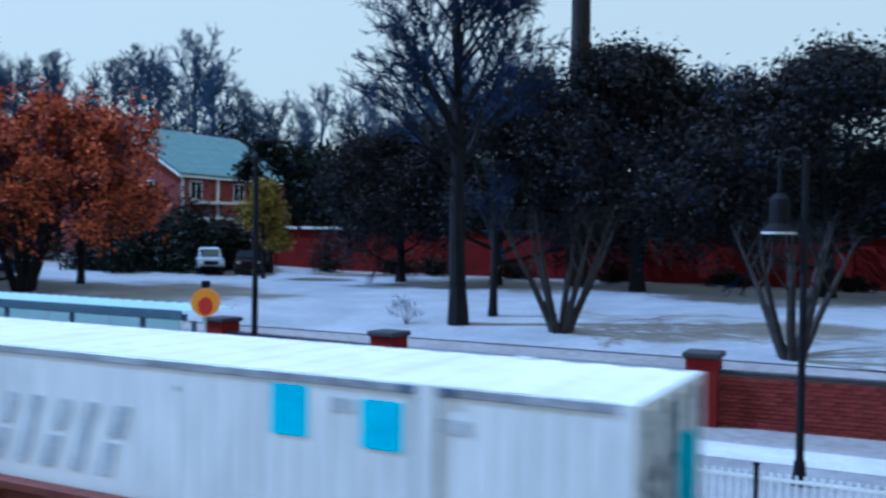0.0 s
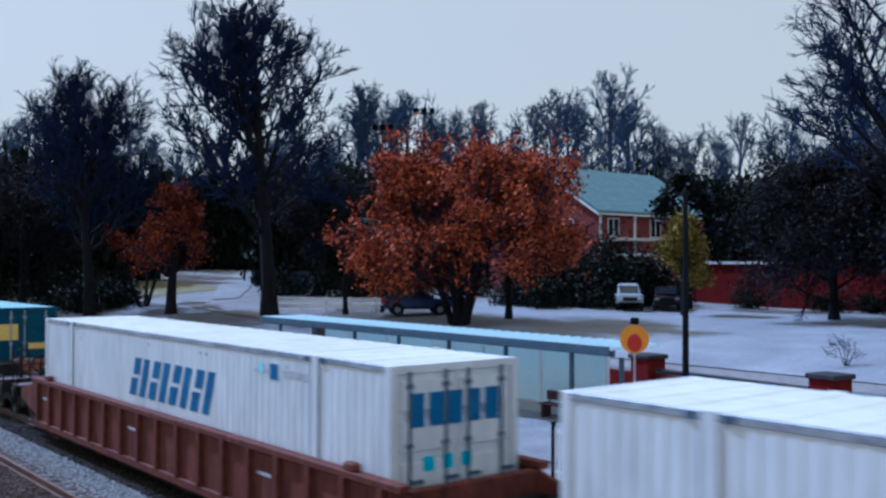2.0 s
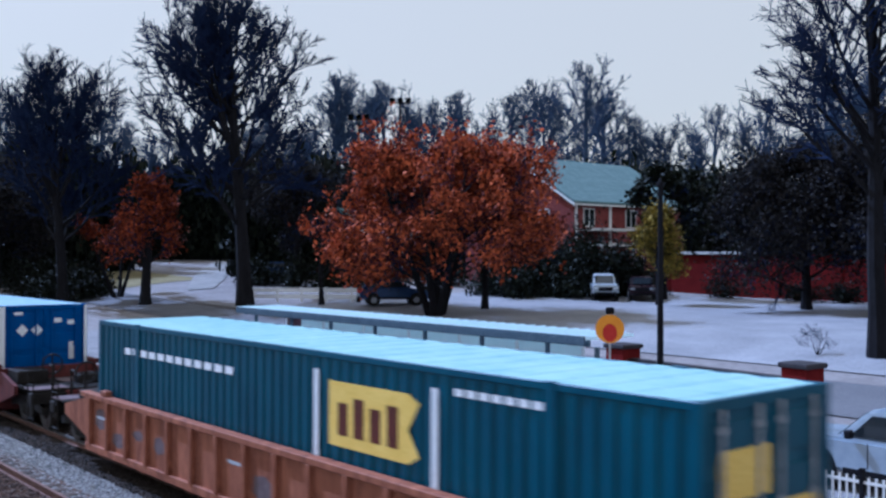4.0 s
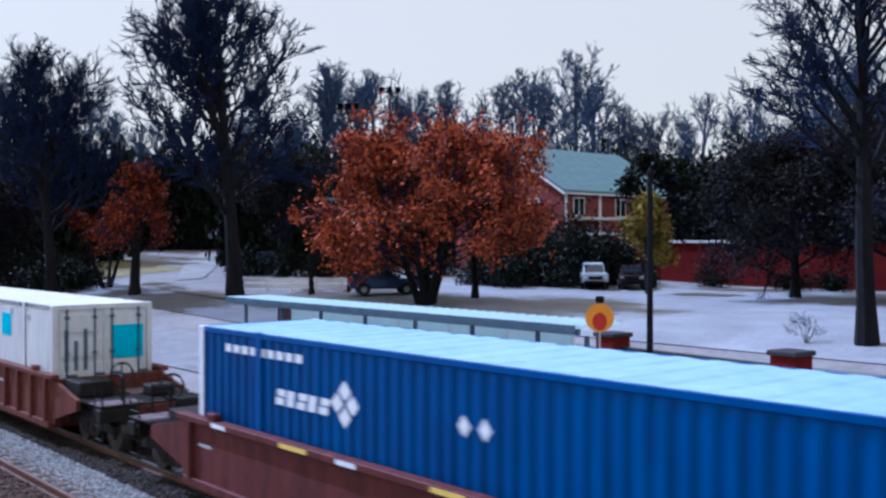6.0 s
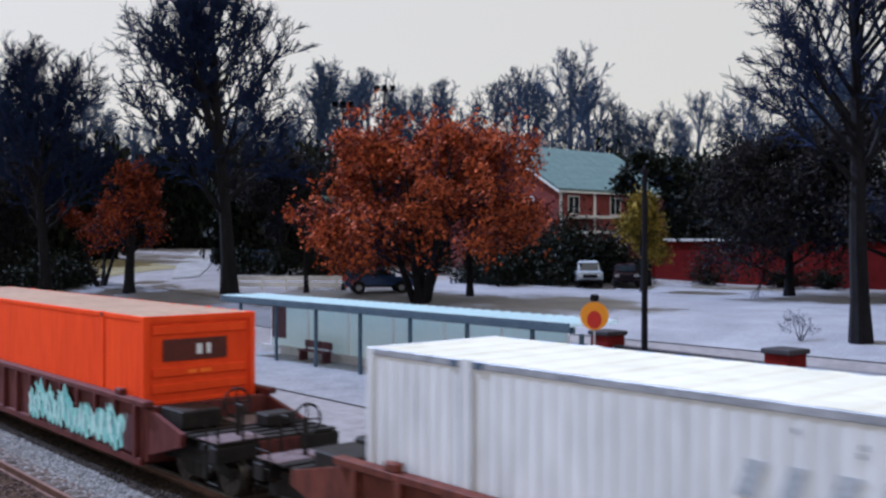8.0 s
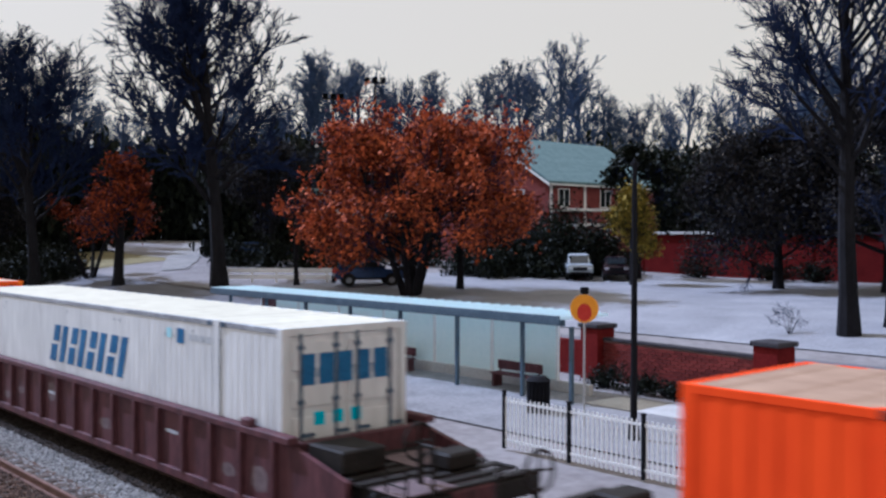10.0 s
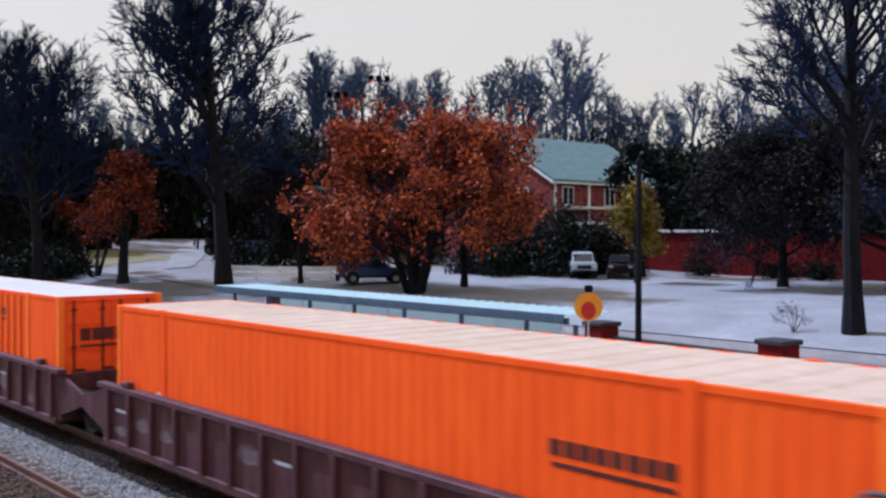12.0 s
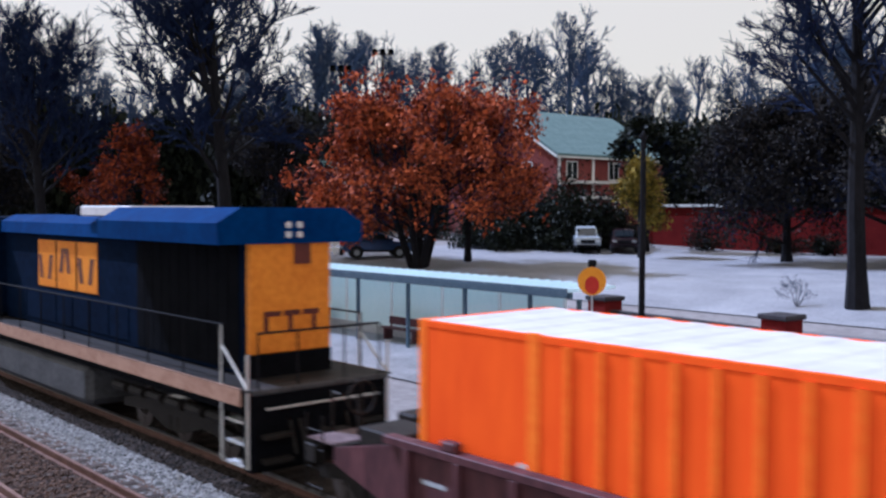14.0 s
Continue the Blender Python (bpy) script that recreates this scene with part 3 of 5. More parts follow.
def blue_container(label):
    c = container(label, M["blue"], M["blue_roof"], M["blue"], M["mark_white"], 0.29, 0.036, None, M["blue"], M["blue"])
    h = LC / 2
    part("end_stripe", boxes((h + 0.001, h + 0.006, -WC + 0.012, -WC + 0.19, 0.04, HC - 0.03)), M["mark_white"], c, "white painted door edge")
    part("end_stripe", boxes((h + 0.001, h + 0.006, WC - 0.1, WC - 0.012, 0.04, HC - 0.03)), M["mark_white"], c, "white painted door edge")
    part("side_stripe", boxes((h - 0.52, h - 0.3, -WC - 0.004, -WC + 0.03, 0.1, HC - 0.02)), M["mark_white"], c, "white painted side post")
    wordmark(c, -h + 2.7, 1.72, 1.6, 0.26, M["mark_white"], 5, 0.05, 0.7)
    for s in (-1, 1):
        bm = bmesh.new()
        for dx, dz in ((0, 0.2), (0.2, 0), (0.4, 0.2), (0.2, 0.4)):
            x = (-h + 4.5 + dx) * (1 if s < 0 else -1)
            y = s * (WC - 0.012)
            prism(bm, [(x - 0.16, 1.75 + dz), (x, 1.59 + dz), (x + 0.16, 1.75 + dz), (x, 1.91 + dz)], min(y, y + s * 0.006), max(y, y + s * 0.006))
        part("diamond_mark", bm, M["mark_white"], c, "white mark of four diamonds")
        bm = bmesh.new()
        for x0, z0, q in ((-h + 7.4, 2.0, 0.15), (h - 2.2, 2.3, 0.1)):
            for dx in (0, 0.4):
                x = (x0 + dx) * (1 if s < 0 else -1)
                prism(bm, [(x - q * 0.8, z0), (x, z0 - q), (x + q * 0.8, z0), (x, z0 + q)], min(s * (WC - 0.012), s * (WC - 0.006)), max(s * (WC - 0.012), s * (WC - 0.006)))
            part("small_mark", bm, M["mark_white"], c)
            bm = bmesh.new()
        bm.free()
    bars(c, "lettering_bar", -h + 1.0, -h + 3.6, 2.46, 2.6, M["mark_white"], 9)
    for k in range(8):
        part("door_rib", boxes((h - 0.03, h - 0.016, -1.05, 1.05, 0.3 + k * 0.3, 0.3 + k * 0.3 + 0.06)), M["blue"], c)
    for y in (-0.62, -0.2):
        bm = bmesh.new()
        prism(bm, [(y - 0.17, 2.12), (y, 1.95), (y + 0.17, 2.12), (y, 2.3)], 0.0, 0.007)
        bmesh.ops.transform(bm, matrix=Matrix(((0, 1, 0, h - 0.012), (1, 0, 0, 0), (0, 0, 1, 0), (0, 0, 0, 1))), verts=bm.verts)
        bmesh.ops.recalc_face_normals(bm, faces=bm.faces)
        part("end_mark", bm, M["mark_white"], c, "white diamond mark on the door")
    for y0, y1, z0, z1 in ((0.3, 0.52, 2.32, 2.46), (0.7, 0.95, 2.25, 2.39), (-0.85, -0.6, 2.58, 2.66), (0.72, 0.98, 0.95, 1.0), (0.3, 0.55, 0.9, 1.0)):
        part("end_lettering_bar", boxes((h - 0.014, h - 0.006, y0, y1, z0, z1)), M["mark_white"], c)
    part("round_placard", boxes((h - 0.012, h - 0.003, 0.74, 0.94, 1.2, 1.72), bevel=0.003), M["pale_roof"], c, "pale worn placard on the door")
    return c


def teal_container(label):
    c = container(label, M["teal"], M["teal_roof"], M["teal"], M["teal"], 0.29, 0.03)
    h = LC / 2
    for s in (-1, 1):
        bm = bmesh.new()
        for x0 in (h - 6.9,):
            x = x0 if s < 0 else -x0 - 2.3
            y = s * (WC - 0.012)
            prism(bm, [(x, 1.42), (x + 2.0, 1.42), (x + 2.25, 1.55), (x + 2.0, 1.9), (x + 2.25, 2.3), (x + 2.0, 2.42), (x, 2.42)], min(y, y + s * 0.006), max(y, y + s * 0.006))
        p = part("yellow_placard", bm, M["yellow"], c, "yellow banner with a dark blurred mark")
        bm = bmesh.new()
        for k in range(4):
            a = x + 0.25 + k * 0.42
            box(bm, a, a + 0.26, min(y + s * 0.006, y + s * 0.01), max(y + s * 0.006, y + s * 0.01), 1.6, 2.1 + 0.1 * (k % 2))
        part("placard_mark", bm, M["mark_dark"], p)
        bm = bmesh.new()
        for xx in (h - 7.25, h - 4.3):
            xx *= 1 if s < 0 else -1
            box(bm, xx - 0.06, xx + 0.06, min(y, y + s * 0.02), max(y, y + s * 0.02), 1.0, HC - 0.3)
        part("white_stripe", bm, M["mark_white"], c)
    bars(c, "lettering_bar", h - 3.9, h - 2.2, 2.5, 2.6, M["mark_white"], 7)
    bars(c, "lettering_bar", -h + 1.5, -h + 6.5, 2.2, 2.34, M["mark_white"], 12)
    end_decal(c, "end_placard", -0.98, 0.0, 1.75, 2.3, M["yellow"], "yellow placard on the doors")
    end_decal(c, "low_placard", 0.35, 1.05, 1.42, 1.62, M["yellow"], "small yellow placard on the doors")
    return c


# ---------------------------------------------------------------- well cars
def wheelset():
    bm = bmesh.new()
    for s in (-1, 1):
        rod(bm, (0, s * 0.70, 0), (0, s * 0.83, 0), 0.42, n=20)
        rod(bm, (0, s * 0.68, 0), (0, s * 0.71, 0), 0.455, n=20)
        rod(bm, (0, s * 0.82, 0), (0, s * 0.9, 0), 0.16, n=10)
        for k in range(4):
            a = k * math.pi / 2
            box(bm, math.cos(a) * 0.26 - 0.05, math.cos(a) * 0.26 + 0.05, s * 0.83 - 0.01, s * 0.83 + 0.01, math.sin(a) * 0.26 - 0.05, math.sin(a) * 0.26 + 0.05)
    rod(bm, (0, -0.95, 0), (0, 0.95, 0), 0.08, n=8)
    return bm


SPIN = []


def bogie(parent, x, axles=(-0.89, 0.89), half=1.35):
    bm = bmesh.new()
    for s in (-1, 1):
        prism(bm, [(-half, 0.42), (-half, 0.6), (-half * 0.55, 0.78), (half * 0.55, 0.78), (half, 0.6), (half, 0.42), (half * 0.5, 0.5), (0.35, 0.26), (-0.35, 0.26), (-half * 0.5, 0.5)], s * 0.98 - 0.07, s * 0.98 + 0.07)
        for k in (-0.16, 0.16):
            rod(bm, (k, s * 1.0, 0.3), (k, s * 1.0, 0.56), 0.085, n=8)
    box(bm, -0.25, 0.25, -1.0, 1.0, 0.5, 0.72)
    b = part("bogie", bm, M["truck"], parent, "oily black cast steel bogie")
    b.location = (x, 0, RAIL)
    me = None
    for a in axles:
        if me is None:
            w = part("wheelset", wheelset(), M["wheel"], b)
            me = w.data
        else:
            w = new("wheelset", me)
            w.parent = b
        w.location = (a, 0, 0.42)
        SPIN.append((w, a))
    return b


TOP = 1.82


def well_car(label, paint, rear, front, spray=False, brake=False, patches=False, ribbed=True, bay_patches=0):
    """Origin on the track under the middle of the well. rear, front: length of the end decks; a negative one shares its neighbour's bogie."""
    c = empty("well_car", label, "freight car", "well cars of the train")
    h = LC / 2 + 0.28
    for s in (-1, 1):
        y = s * 1.42
        part("side_sheet", boxes((-h, h, y - 0.012, y + 0.012, 0.62, TOP - 0.1)), paint, c)
        bm = bmesh.new()
        box(bm, -h - 0.25, h + 0.25, y - 0.11, y + 0.1, TOP - 0.12, TOP, bevel=0.015)
        part("top_chord", bm, paint, c)
        bm = bmesh.new()
        box(bm, -h, h, y - 0.09, y + 0.09, 0.5, 0.66, bevel=0.015)
        part("bottom_chord", bm, paint, c)
        me = finish(boxes((-0.06, 0.06, -0.055, 0.055, 0.655, TOP - 0.115), bevel=0.01), "rib", paint)
        n = 17 if ribbed else 2
        for i in range(n):
            x = -h + 0.25 + (2 * h - 0.5) * i / (n - 1)
            piece("rib", me, c, x, y + s * 0.058, 0)
        for e in (-1, 1):
            part("container_guide", boxes((e * (h - 1.1) - 0.14, e * (h - 1.1) + 0.14, y - 0.1, y + 0.06, TOP, TOP + 0.13), bevel=0.02), paint, c)
    me = finish(boxes((-0.2, 0.2, -1.38, 1.38, 0.42, FLOOR - 0.004)), "crossmember", paint)
    for i in range(8):
        piece("crossmember", me, c, -h + 0.6 + i * (2 * h - 1.2) / 7, 0, 0)
    for e, deck in ((-1, rear), (1, front)):
        d = abs(deck)
        x0, x1 = e * h, e * (h + d)
        bm = bmesh.new()
        box(bm, min(x0, x1), max(x0, x1), -0.45, 0.45, 0.98, 1.3, bevel=0.02)
        part("draft_sill", bm, paint, c)
        bm = bmesh.new()
        box(bm, min(x0, x0 + e * 0.18), max(x0, x0 + e * 0.18), -1.42, 1.42, 0.6, TOP - 0.125, bevel=0.015)
        part("end_bulkhead", bm, paint, c)
        if deck > 0:
            bm = bmesh.new()
            # end beam is toned darker than the car paint
            box(bm, min(x1, x1 - e * 0.3), max(x1, x1 - e * 0.3), -1.35, 1.35, 0.98, 1.28, bevel=0.02)
            part("end_beam", bm, M["truck"], c, "dark end beam")
        if deck > 0:
            xa = x0 + e * 0.3
            part("equipment_box", boxes((min(xa, xa + e * 0.95), max(xa, xa + e * 0.95), -1.2, -0.35, 1.36, 1.72), bevel=0.03), M["truck"], c, "grimy black equipment box")
            part("valve_housing", boxes((min(xa + e * 1.3, xa + e * 1.8), max(xa + e * 1.3, xa + e * 1.8), 0.2, 0.85, 1.36, 1.62), bevel=0.04), M["truck"], c)
            # foot plates are toned paler than the deck slats
            part("foot_plate", boxes((min(x1 - e * 0.75, x1 - e * 0.05), max(x1 - e * 0.75, x1 - e * 0.05), -1.32, -0.3, 1.352, 1.372)), M["pale_mauve"], c, "pale mauve foot plate")
            part("foot_plate", boxes((min(xa + e * 0.3, xa + e * 1.2), max(xa + e * 0.3, xa + e * 1.2), 0.0, 1.25, 1.352, 1.372)), M["pale_mauve"], c, "pale mauve foot plate")
            v, f = [], []
            tube(v, f, [(x1 - e * 0.55, -0.62 + 0.27 * math.cos(q * 0.3927), 1.98 + 0.27 * math.sin(q * 0.3927)) for q in range(17)], [0.026] * 17, 6)
            for q in range(4):
                tube(v, f, [(x1 - e * 0.55, -0.62, 1.98), (x1 - e * 0.55, -0.62 + 0.26 * math.cos(q * 1.571), 1.98 + 0.26 * math.sin(q * 1.571))], [0.018, 0.018], 5)
            tube(v, f, [(x1 - e * 0.5, -0.62, 1.3), (x1 - e * 0.5, -0.62, 2.0)], [0.05, 0.05], 6)
            o = new("hand_brake", sheet("hand_brake", v, f, M["truck"]))
            o.parent = c
            tagged(o, "black hand brake wheel on its stand")
            v, f = [], []
            tube(v, f, [(x1 + e * 0.1, 0.35, 0.95), (x1 + e * 0.3, 0.42, 0.7), (x1 + e * 0.5, 0.4, 0.55), (x1 + e * 0.7, 0.3, 0.62)], [0.035] * 4, 6)
            o = new("air_hose", sheet("air_hose", v, f, M["rubber"]))
            o.parent = c
            tagged(o, "black rubber air hose")
        me = finish(boxes((-0.09, 0.09, -1.3, 1.3, 1.31, 1.35)), "deck_slat", M["truck"])
        for k in range(int(d / 0.34)):
            piece("deck_slat", me, c, x0 + e * (0.36 + k * 0.34), 0, 0)
        for s in (-1, 1):
            bm = bmesh.new()
            prism(bm, [(x0, TOP - 0.12), (x0 + e * min(d, 1.6), 1.36), (x0 + e * min(d, 1.6), 1.12), (x0, 0.7)], s * 1.36 - 0.05, s * 1.36 + 0.05)
            part("end_bracket", bm, paint, c)
        if deck > 0:
            bogie(c, e * (h + d - 1.35))
            bm = bmesh.new()
            rod(bm, (x1 - e * 0.2, 0, 0.95), (x1 + e * 0.5, 0, 0.95), 0.09, n=8)
            box(bm, min(x1 + e * 0.4, x1 + e * 0.66), max(x1 + e * 0.4, x1 + e * 0.66), -0.16, 0.16, 0.8, 1.1, bevel=0.03)
            part("coupler", bm, M["truck"], c)
            bm = bmesh.new()
            rod(bm, (x1, -0.8, 0.9), (x1, -0.8, 2.0), 0.03, n=6)
            rod(bm, (x1, -0.8, 2.0), (x1 - e * 0.25, -0.8, 2.0), 0.03, n=6)
            rod(bm, (x1, -1.3, 0.5), (x1, -1.3, 1.75), 0.02, n=6)
            rod(bm, (x1 - e * 0.45, -1.3, 0.5), (x1 - e * 0.45, -1.3, 1.75), 0.02, n=6)
            for k in range(4):
                rod(bm, (x1, -1.3, 0.6 + k * 0.3), (x1 - e * 0.45, -1.3, 0.6 + k * 0.3), 0.014, n=5)
            part("hand_brake_rail", bm, M["truck"], c)
        elif e < 0:
            bogie(c, e * (h + d))
        for yy, zz, rr in ((-0.95, 1.05, 0.12), (0.85, 1.12, 0.16)):
            bm = bmesh.new()
            rod(bm, (x0 + e * 0.35, yy, zz), (x0 + e * max(0.6, d - 0.4), yy, zz), rr, n=8)
            part("air_reservoir", bm, M["truck"], c)
    for s in (-1, 1):
        me = finish(boxes((-0.24, 0.24, -0.002, 0.002, 1.27, 1.33)), "stencil", M["mark_grey"])
        for x in (-h + 0.75, -1.5, h - 3.9):
            piece("stencil", me, c, x, s * 1.435, 0)
    # irregular patches between the ribs, pale except three blue sprayed ones
    if bay_patches:
        rng = random.Random(bay_patches)
        gap = (2 * h - 0.5) / 16
        for i in range(16):
            x = -h + 0.25 + gap * (i + 0.5)
            blue = bay_patches == 3 and i in (7, 8, 9)
            if not blue and rng.random() < 0.45:
                continue
            w, z0 = gap * rng.uniform(0.2, 0.36), rng.uniform(0.75, 1.1)
            z1 = 1.64 if blue else z0 + rng.uniform(0.2, 0.5)
            bm = bmesh.new()
            prism(bm, [(x - w, z0 + 0.1), (x - w * 0.2, z0), (x + w * 0.9, z0 + 0.06), (x + w, z1 - 0.12), (x + w * 0.3, z1), (x - w * 0.8, z1 - 0.05)], -1.4345, -1.4315)
            part("panel_smear", bm, M["spray_blue"] if blue else M["pale_mauve"], c, "blue sprayed patch" if blue else "pale irregular patch")
    if brake:
        v, f = [], []
        tube(v, f, [(h - 0.35 + 0.26 * math.cos(a * 0.3927), -1.5, 2.5 + 0.26 * math.sin(a * 0.3927)) for a in range(17)], [0.03] * 17, 6)
        o = new("brake_wheel", sheet("brake_wheel", v, f, M["tank_grey"]))
        o.parent = c
        tagged(o, "grey hand brake wheel")
        part("brake_stand", boxes((h - 0.4, h - 0.3, -1.49, -1.4, TOP, 2.5), (h - 0.6, h - 0.1, -1.5, -1.47, 2.48, 2.52)), paint, c)
    if patches:
        for k, (x, w) in enumerate(((-7.3, 0.5), (-5.0, 0.8), (-3.4, 0.5), (-1.2, 0.7), (1.6, 0.9), (3.2, 0.5), (5.2, 0.8))):
            part("chord_patch", boxes((x, x + w, -1.536, -1.529, TOP - 0.1, TOP - 0.025)), M["yellow"] if k % 2 else M["mark_white"], c, "worn reflective patch")
    if spray:
        rng = random.Random(4)
        x, k = h - 6.4, 0
        while x < h - 1.0:
            w, z, hh, ln = rng.uniform(0.3, 0.55), 0.66 + rng.uniform(0, 0.14), rng.uniform(0.66, 1.0), rng.uniform(-0.3, 0.3)
            deep = -1.5335 - 0.0012 * (k % 3)
            bm = bmesh.new()
            top = rng.uniform(0.7, 1.0)
            prism(bm, [(x, z), (x + w * 0.35, z + 0.16), (x + w * 0.6, z - 0.03), (x + w * 1.1, z + 0.05), (x + w * 0.95, z + hh * 0.35), (x + w * 1.25, z + hh * 0.5), (x + w + ln, z + hh), (x + w * 0.6 + ln, z + hh * 0.72),
                       (x + w * 0.3 + ln, z + hh * top), (x - w * 0.1 + ln * 0.6, z + hh * 0.8), (x + w * 0.12, z + hh * 0.5), (x - w * 0.2, z + hh * 0.35)], deep - 0.004, deep)
            t = part("graffiti_letter", bm, M["graffiti"], c, "mint green sprayed graffiti shape")
            for q in range(2):
                bm = bmesh.new()
                slant(bm, x + w * (0.22 + 0.42 * q), z + 0.14 + 0.2 * q * rng.random(), 0.045, hh * rng.uniform(0.35, 0.6), ln * rng.uniform(0.2, 0.7), deep - 0.004, 0.002)
                part("graffiti_stroke", bm, M["teal"] if q else M["mark_white"], t)
            x += w * 0.78
            k += 1
        part("graffiti_tag", boxes((h - 0.9, h - 0.3, -1.5345, -1.5335, 0.75, 1.5)), M["maroon_car"], c, "purple painted tag")
    return c


# ---------------------------------------------------------------- locomotive
def locomotive():
    """Origin on the track at the radiator end's platform edge; the engine runs back along -x."""
    g = empty("diesel_locomotive", "dark blue diesel locomotive with a yellow end and overhanging radiators", "locomotive")
    zp = 1.9
    part("frame", boxes((-22.0, -0.2, -1.5, 1.5, 1.45, zp - 0.03), bevel=0.03), M["loco_dark"], g)
    for s in (-1, 1):
        part("side_sill", boxes((-21.8, -0.25, s * 1.52 - 0.02, s * 1.52 + 0.02, 1.6, zp)), M["sill_tan"], g, "dusty tan reflective side sill")
    part("walkway", boxes((-21.9, 0.0, -1.54, 1.54, zp - 0.03, zp)), M["truck"], g)
    y = 0.86
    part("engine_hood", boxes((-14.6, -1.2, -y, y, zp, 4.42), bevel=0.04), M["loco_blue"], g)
    part("end_panel", boxes((-1.2, -1.02, -y - 0.004, y + 0.004, zp + 0.42, 4.36), bevel=0.02), M["loco_yellow"], g, "yellow hood end")
    part("end_base", boxes((-1.2, -1.0, -y - 0.006, y + 0.006, zp, zp + 0.42)), M["loco_dark"], g)
    for k in range(3):
        a = -0.6 + k * 0.42
        bm = boxes((-1.022, -1.008, a, a + 0.36, 3.0, 3.1), (-1.022, -1.008, a + 0.1 * k, a + 0.1 * k + 0.09, 2.72, 3.0))
        part("end_mark", bm, M["mark_dark"], g, "dark angular mark on the hood end")
    part("end_number_box", boxes((-1.03, -0.99, 0.05, 0.4, 3.95, 4.35)), M["mark_dark"], g)
    prof = [(-1.55, 4.34), (-1.58, 4.72), (-1.1, 5.0), (1.1, 5.0), (1.58, 4.72), (1.55, 4.34)]
    bm = bmesh.new()
    prism(bm, prof, -6.2, -0.95)
    bmesh.ops.transform(bm, matrix=Matrix(((0, 1, 0, 0), (1, 0, 0, 0), (0, 0, 1, 0), (0, 0, 0, 1))), verts=bm.verts)
    bmesh.ops.recalc_face_normals(bm, faces=bm.faces)
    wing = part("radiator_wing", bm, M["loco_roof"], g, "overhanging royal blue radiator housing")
    for s in (-1, 1):
        part("radiator_screen", boxes((-5.9, -1.25, s * 1.3 - 0.16, s * 1.3 + 0.16, 4.328, 4.336)), M["loco_dark"], wing)
    me = finish(boxes((-0.02, 0.02, -0.06, 0.06, -0.06, 0.06), bevel=0.02), "marker_light", M["steel_pale"])
    for yy, zz in ((-0.12, 4.5), (0.12, 4.5), (-0.12, 4.68), (0.12, 4.68)):
        piece("marker_light", me, wing, -0.93, yy, zz)
    prof = [(-1.0, 4.3), (-0.95, 4.6), (-0.6, 4.78), (0.6, 4.78), (0.95, 4.6), (1.0, 4.3)]
    bm = bmesh.new()
    prism(bm, prof, -14.6, -6.2)
    bmesh.ops.transform(bm, matrix=Matrix(((0, 1, 0, 0), (1, 0, 0, 0), (0, 0, 1, 0), (0, 0, 0, 1))), verts=bm.verts)
    bmesh.ops.recalc_face_normals(bm, faces=bm.faces)
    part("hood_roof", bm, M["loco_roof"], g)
    part("roof_panel", boxes((-8.4, -5.6, -1.1, 0.9, 4.79, 5.03), bevel=0.03), M["pale_roof"], g, "pale grey roof hatch")
    part("exhaust_stack", boxes((-10.6, -9.8, -0.4, 0.4, 4.78, 5.0), bevel=0.05), M["loco_dark"], g)
    for s in (-1, 1):
        yy = s * (y + 0.003)
        # the intake's black also stands for shade cast by the wing
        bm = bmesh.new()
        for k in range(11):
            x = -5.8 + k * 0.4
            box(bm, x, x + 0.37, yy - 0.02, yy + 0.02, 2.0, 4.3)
        part("intake_grille", bm, M["loco_dark"], g, "black louvred intake doors darkened for the wing's shade")
        for k in range(7):
            x = -13.9 + k * 1.1
            part("hood_door", boxes((x, x + 1.02, yy - 0.015, yy + 0.015, 2.05, 2.85), bevel=0.01), M["loco_blue"], g)
        for j in range(3):
            x = -11.9 + j * 1.34
            part("side_mark", boxes((x, x + 1.22, yy - 0.012, yy + 0.012, 2.95, 4.15), bevel=0.004), M["loco_yellow"], g, "yellow block mark on the hood side")
            for q in range(2):
                bm = bmesh.new()
                slant(bm, x + 0.15 + 0.52 * q, 3.15 + 0.2 * (j % 2), 0.24, 0.62, 0.16 if (j + q) % 2 else -0.12, yy + s * 0.012 + 0.003)
                part("side_mark_stroke", bm, M["mark_dark"], g, "dark slanted block of the side mark")
    part("cab", boxes((-19.0, -14.65, -1.5, 1.5, zp, 4.7), bevel=0.12), M["loco_blue"], g)
    for s in (-1, 1):
        part("cab_window", boxes((-17.6, -15.6, s * 1.5 - 0.012, s * 1.5 + 0.012, 3.3, 4.1)), M["pane"], g)
    part("nose", boxes((-21.2, -19.05, -0.95, 0.95, zp, 3.5), bevel=0.15), M["loco_yellow"], g)
    part("fuel_tank", boxes((-14.4, -7.2, -1.45, 1.45, 0.5, 1.44), bevel=0.16), M["tank_grey"], g, "grey slab sided fuel tank")
    part("pilot", boxes((-0.35, 0.0, -1.45, 1.45, 0.45, 1.86), bevel=0.05), M["loco_dark"], g)
    for s in (-1, 1):
        bm = bmesh.new()
        yy = s * 1.5
        rod(bm, (-20.5, yy, 2.95), (-0.9, yy, 2.95), 0.018, n=6)
        for k in range(14):
            x = -20.5 + k * (19.6 / 13)
            rod(bm, (x, yy, zp), (x, yy, 2.95), 0.016, n=6)
        part("handrail", bm, M["black"], g)
        bm = bmesh.new()
        for x in (-0.95, -0.06):
            rod(bm, (x, yy, 0.55), (x, yy, 2.95 if x < -0.5 else 2.5), 0.03, n=6)
